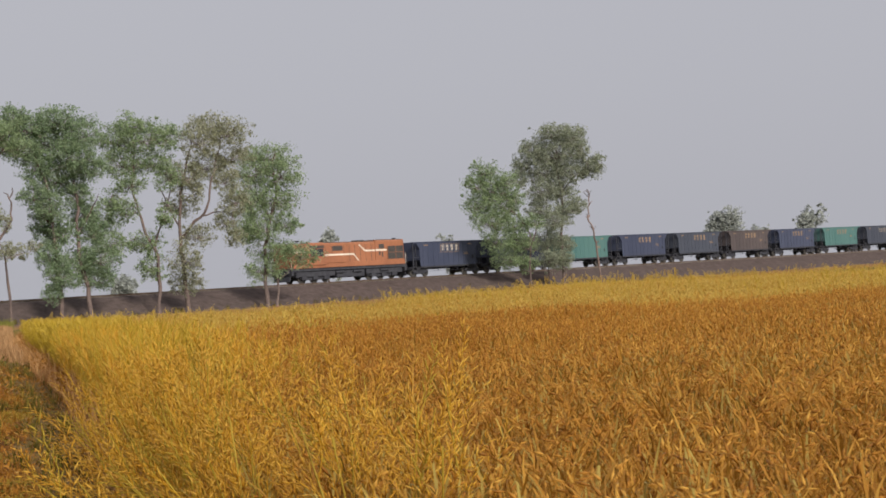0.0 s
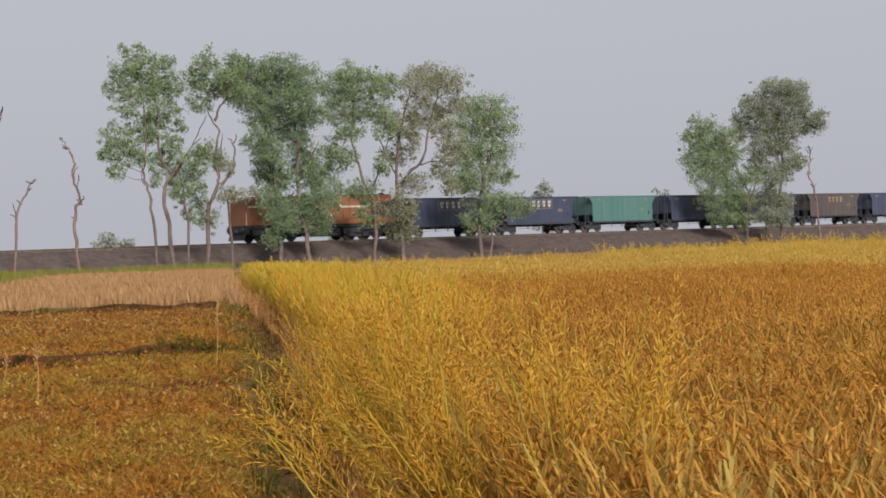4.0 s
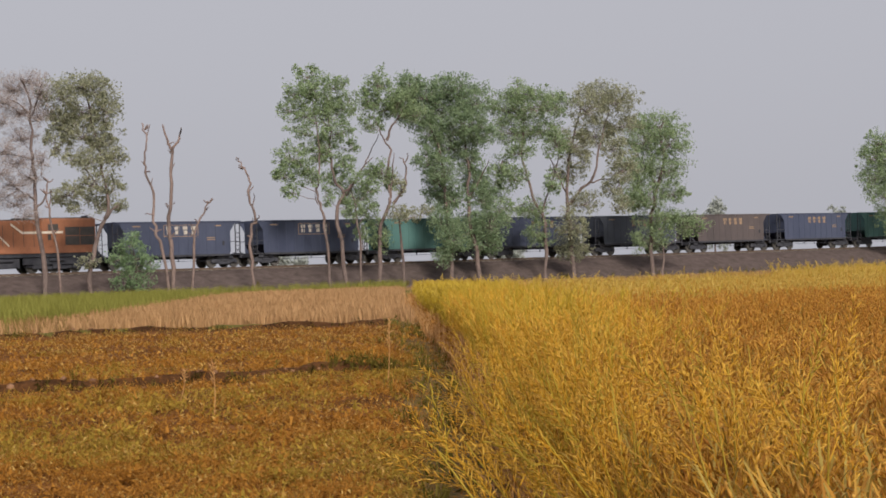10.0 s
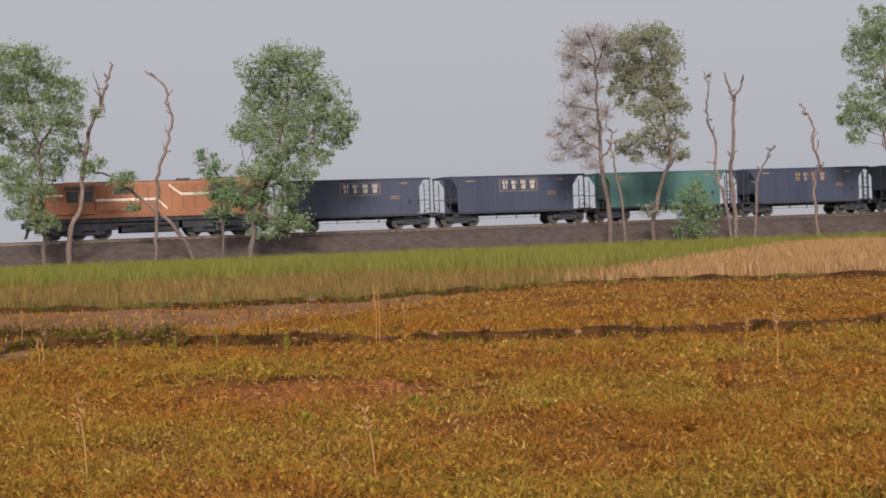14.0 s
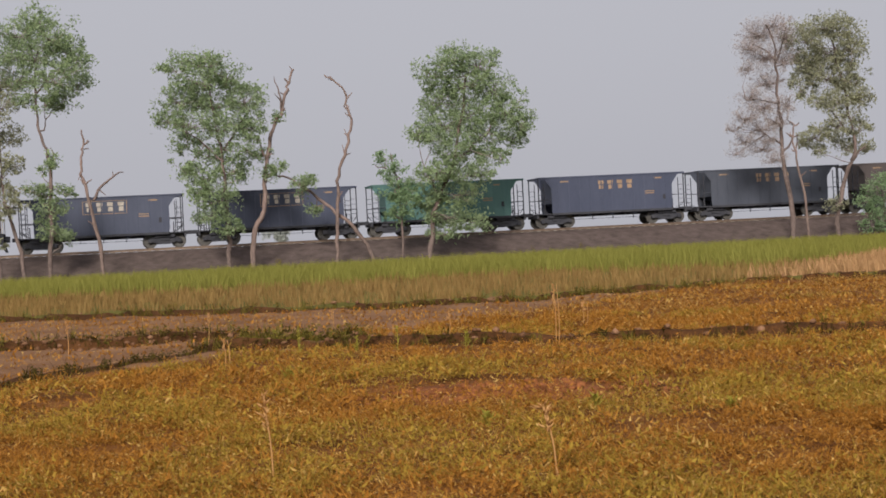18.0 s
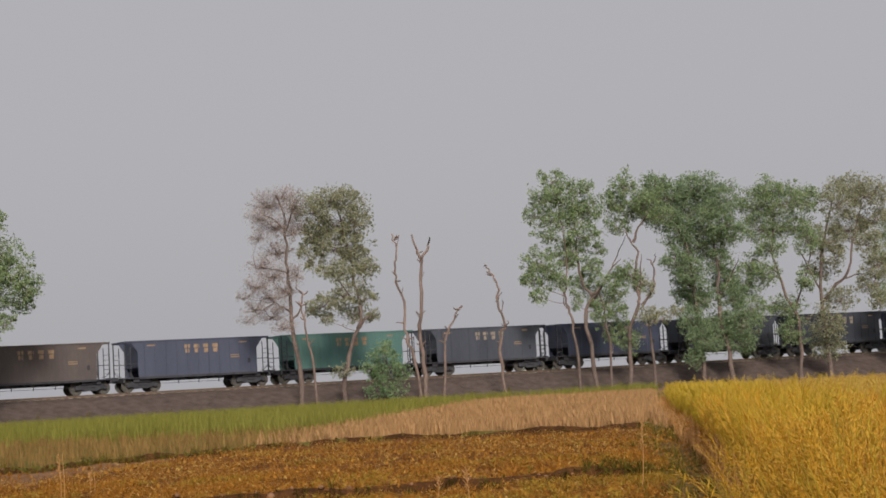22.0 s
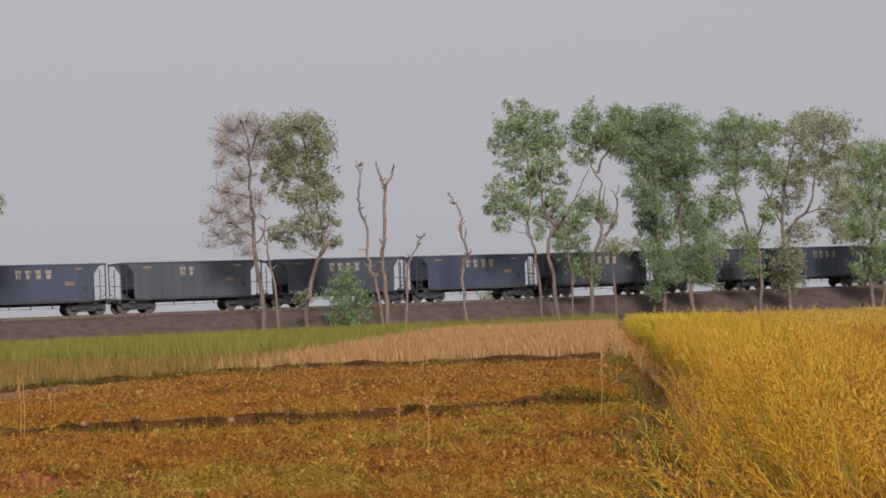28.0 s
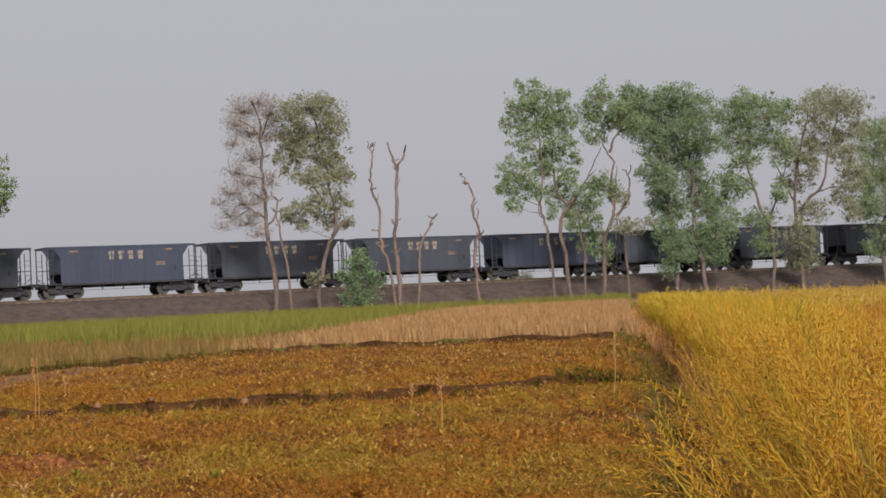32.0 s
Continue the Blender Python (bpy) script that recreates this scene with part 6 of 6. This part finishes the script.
def clods():
    """Lumps of dry earth along the bunds."""
    ico = bmesh.new()
    bmesh.ops.create_icosphere(ico, subdivisions=1, radius=1)
    tv, tf = np.array([v.co[:] for v in ico.verts]), np.array([[v.index for v in f.verts] for f in ico.faces])
    ico.free()
    kits = []
    for k in range(5):
        q = tv * (1 + rng.normal(0, 0.18, (len(tv), 1))) * (1, rng.uniform(0.6, 0.9), rng.uniform(0.4, 0.7))
        kits.append((q + (0, 0, 0.35), tf, np.zeros(len(tf), int)))
    xs, ys = [], []
    for line, n, wide in ((NEAR_BUND[:8], 200, 0.25), (cut_of(SIDE_BUND), 620, 0.18), (FAR_BUND, 160, 0.3)):
        seg, t = rng.integers(0, len(line) - 1, n), rng.random(n)
        p, q = np.array(line)[seg], np.array(line)[seg + 1]
        c = p + (q - p) * t[:, None] + rng.normal(0, wide, (n, 2))
        xs.append(c[:, 0]), ys.append(c[:, 1])
    x, y = np.concatenate(xs), np.concatenate(ys)
    tagged(scatter("earth_clods", kits, on_ground(x, y) - (0, 0, 0.01), rng.gamma(2.0, 0.02, len(x)).clip(0.015, 0.075), [M["rubble"]], rng, 0.0), "crumbled clods of dry earth", "clods", kind="stuff")
    x, y = rng.normal(-6.9, 0.9, 900), rng.normal(15.4, 0.6, 900)
    tagged(scatter("earth_clods", kits, on_ground(x, y) - (0, 0, 0.01), rng.gamma(2.0, 0.014, 900).clip(0.012, 0.055), [M["red_soil"]], rng, 0.0), "crumbled clods of bare red earth", "clods", kind="stuff")


clods()


def dry_stalk(x, y, h, lean=0.0, twin=False):
    """A single tall dry weed with a seed head."""
    out = tagged(new("dry_weed_stalk"), "tall straw-coloured dry weed standing alone in the field", "dry weed", "dry weeds in the field")
    out.matrix_basis = pose(x, y, float(ground_z(x, y)) - 0.02, 0, lean, rng.uniform(-40, 40))
    r = random.Random(int(abs(x) * 100))
    for k in range(2 if twin else 1):
        dx = 0.08 * k
        v, f, tri = limb([(dx, 0, 0), (dx + 0.015, 0.01, h * 0.5), (dx, 0, h)], 0.008, 0.004, 5)
        ob = new("stem", solid("stem", v, [f, tri], [M["straw"]]))
        ob.parent = out
    pods = [spindle((0, 0, z), (r.gauss(0, 0.03), r.gauss(0, 0.03), z + 0.05), 0.009) for z in [h * (0.62 + 0.38 * i / 22) for i in range(22)]]
    v, f, m = merge(pods)
    ob = tagged(new("seed_head", solid("seed_head", v, f, [M["straw"]])), kind="stuff")
    ob.parent = out


for spot in ((-2.55, 18.1, 0.66, 0, False), (-8.9, 22.0, 0.92, 0, True), (-6.05, 9.6, 0.66, -4, False), (-14.3, 24.9, 0.5, 0, False), (-3.3, 20.4, 0.42, 14, False),
             (-11.3, 23.4, 0.45, 3, False), (-13.0, 19.5, 0.4, -3, True), (-0.75, 22.5, 0.95, 3, False), (-4.0, 9.8, 0.5, -8, False), (-16.2, 23.8, 0.55, 2, False), (-18.0, 22.2, 0.6, -2, False), (-10.2, 26.5, 0.42, 3, True)):
    dry_stalk(*spot)


def green_herb(x, y, h, wide):
    """A fresh weed: a thin stem with leafy side shoots."""
    out = tagged(new("green_weed"), "fresh yellow-green weed growing in the withered crop", "weed", "green weeds in the field")
    out.matrix_basis = pose(x, y, float(ground_z(x, y)) - 0.02, 0, rng.normal(0, 3), rng.uniform(0, 360))
    r = random.Random(int(abs(x) * 100 + y * 7))
    v, f, tri = limb([(0, 0, 0), (0.015, 0.01, h * 0.5), (0, 0, h)], 0.008, 0.003, 5)
    stem = new("stem", solid("stem", v, [f, tri], [M["herb"]]))
    stem.parent = out
    leaves = []
    for k in range(46):
        q, a = r.random() ** 0.8, r.uniform(0, 6.28)
        reach = wide * (1 - 0.7 * q) * r.uniform(0.3, 1.0)
        p = np.array((math.cos(a) * reach * 0.3, math.sin(a) * reach * 0.3, h * (0.08 + 0.85 * q)))
        e = p + (math.cos(a) * reach, math.sin(a) * reach, reach * r.uniform(0.2, 1.0))
        leaves.append(ribbon([p, (p + e) / 2 + (0, 0, 0.01), e], 0.018, 0, a + 1.57))
    v, f, m = merge(leaves)
    crown = new("foliage", solid("foliage", v, f, [M["herb"]]))
    crown.parent = out


for spot in ((-11.2, 21.4, 0.42, 0.16), (-10.1, 21.5, 0.34, 0.14), (-10.6, 22.6, 0.25, 0.12), (-5.3, 14.0, 0.16, 0.2), (-5.85, 12.8, 0.14, 0.16), (-10.4, 17.0, 0.24, 0.22), (-3.9, 13.6, 0.13, 0.16),
             (-12.4, 20.6, 0.5, 0.15), (-12.0, 21.6, 0.3, 0.14), (-14.6, 23.5, 0.3, 0.3), (-14.1, 23.7, 0.26, 0.28)):
    green_herb(*spot)


def bank_tufts():
    """Dark dry tufts along the foot of the railway bank."""
    r = random.Random(9)
    kit = [blade_kit(r, 12, 0.5, 0.03, 0.5, 0, 0.18) for _ in range(4)] + [leafy_kit(r, 16, 0.25, 0.35, 0.12) for _ in range(2)]
    s, o = rng.uniform(-40, 170, 420), rng.normal(7.6, 0.9, 420)
    x, y = track_xy(s, o)
    z = np.interp(o, [3.4, 6.6, 9.0], [1.62, 0.35, 0.0])
    tagged(scatter("bank_tufts", kit, np.stack([x, y, z - 0.03], -1), rng.uniform(0.5, 1.3, 420), [M["weed"]], rng, 0.15), "dry dark tufts of grass at the foot of the bank", "grass", kind="stuff")

    pale = [blade_kit(r, 9, 0.55, 0.05, 0.4, 0, 0.3) for _ in range(4)]
    s, o = rng.uniform(70, 270, 4200), rng.uniform(8.5, 22.0, 4200)
    x, y = track_xy(s, o)
    z = np.interp(o, [3.4, 6.6, 9.0], [1.62, 0.35, 0.0])
    tagged(scatter("dry_grass", pale, np.stack([x, y, z - 0.03], -1), rng.uniform(0.3, 0.8, 4200), [M["stubble"]], rng, 0.15), "straw-coloured dry grass between the crop and the bank", "grass", kind="stuff")


bank_tufts()


def motions():
    """The train runs to the left at an even pace."""
    for k, thing in enumerate([ENGINE] + WAGONS):
        back = -LOCO / 2 if k == 0 else WAGON * (k - 0.5)
        rows = []
        for t in range(0, 33, 2):
            x, y, turn = track_point(START - SPEED * t + back)
            rows.append((float(t), pose(x, y, RAIL_Z, 0, 0, turn)))
        walk(thing, rows)
        for ob in thing.children_recursive:         # the wheels roll under it
            if "radius" in ob:
                x, r = ob.location.x, ob["radius"]
                walk(ob, [(q / 15, pose(x, 0, r, 0, -math.degrees(SPEED * q / 15 / r))) for q in range(481)])


motions()
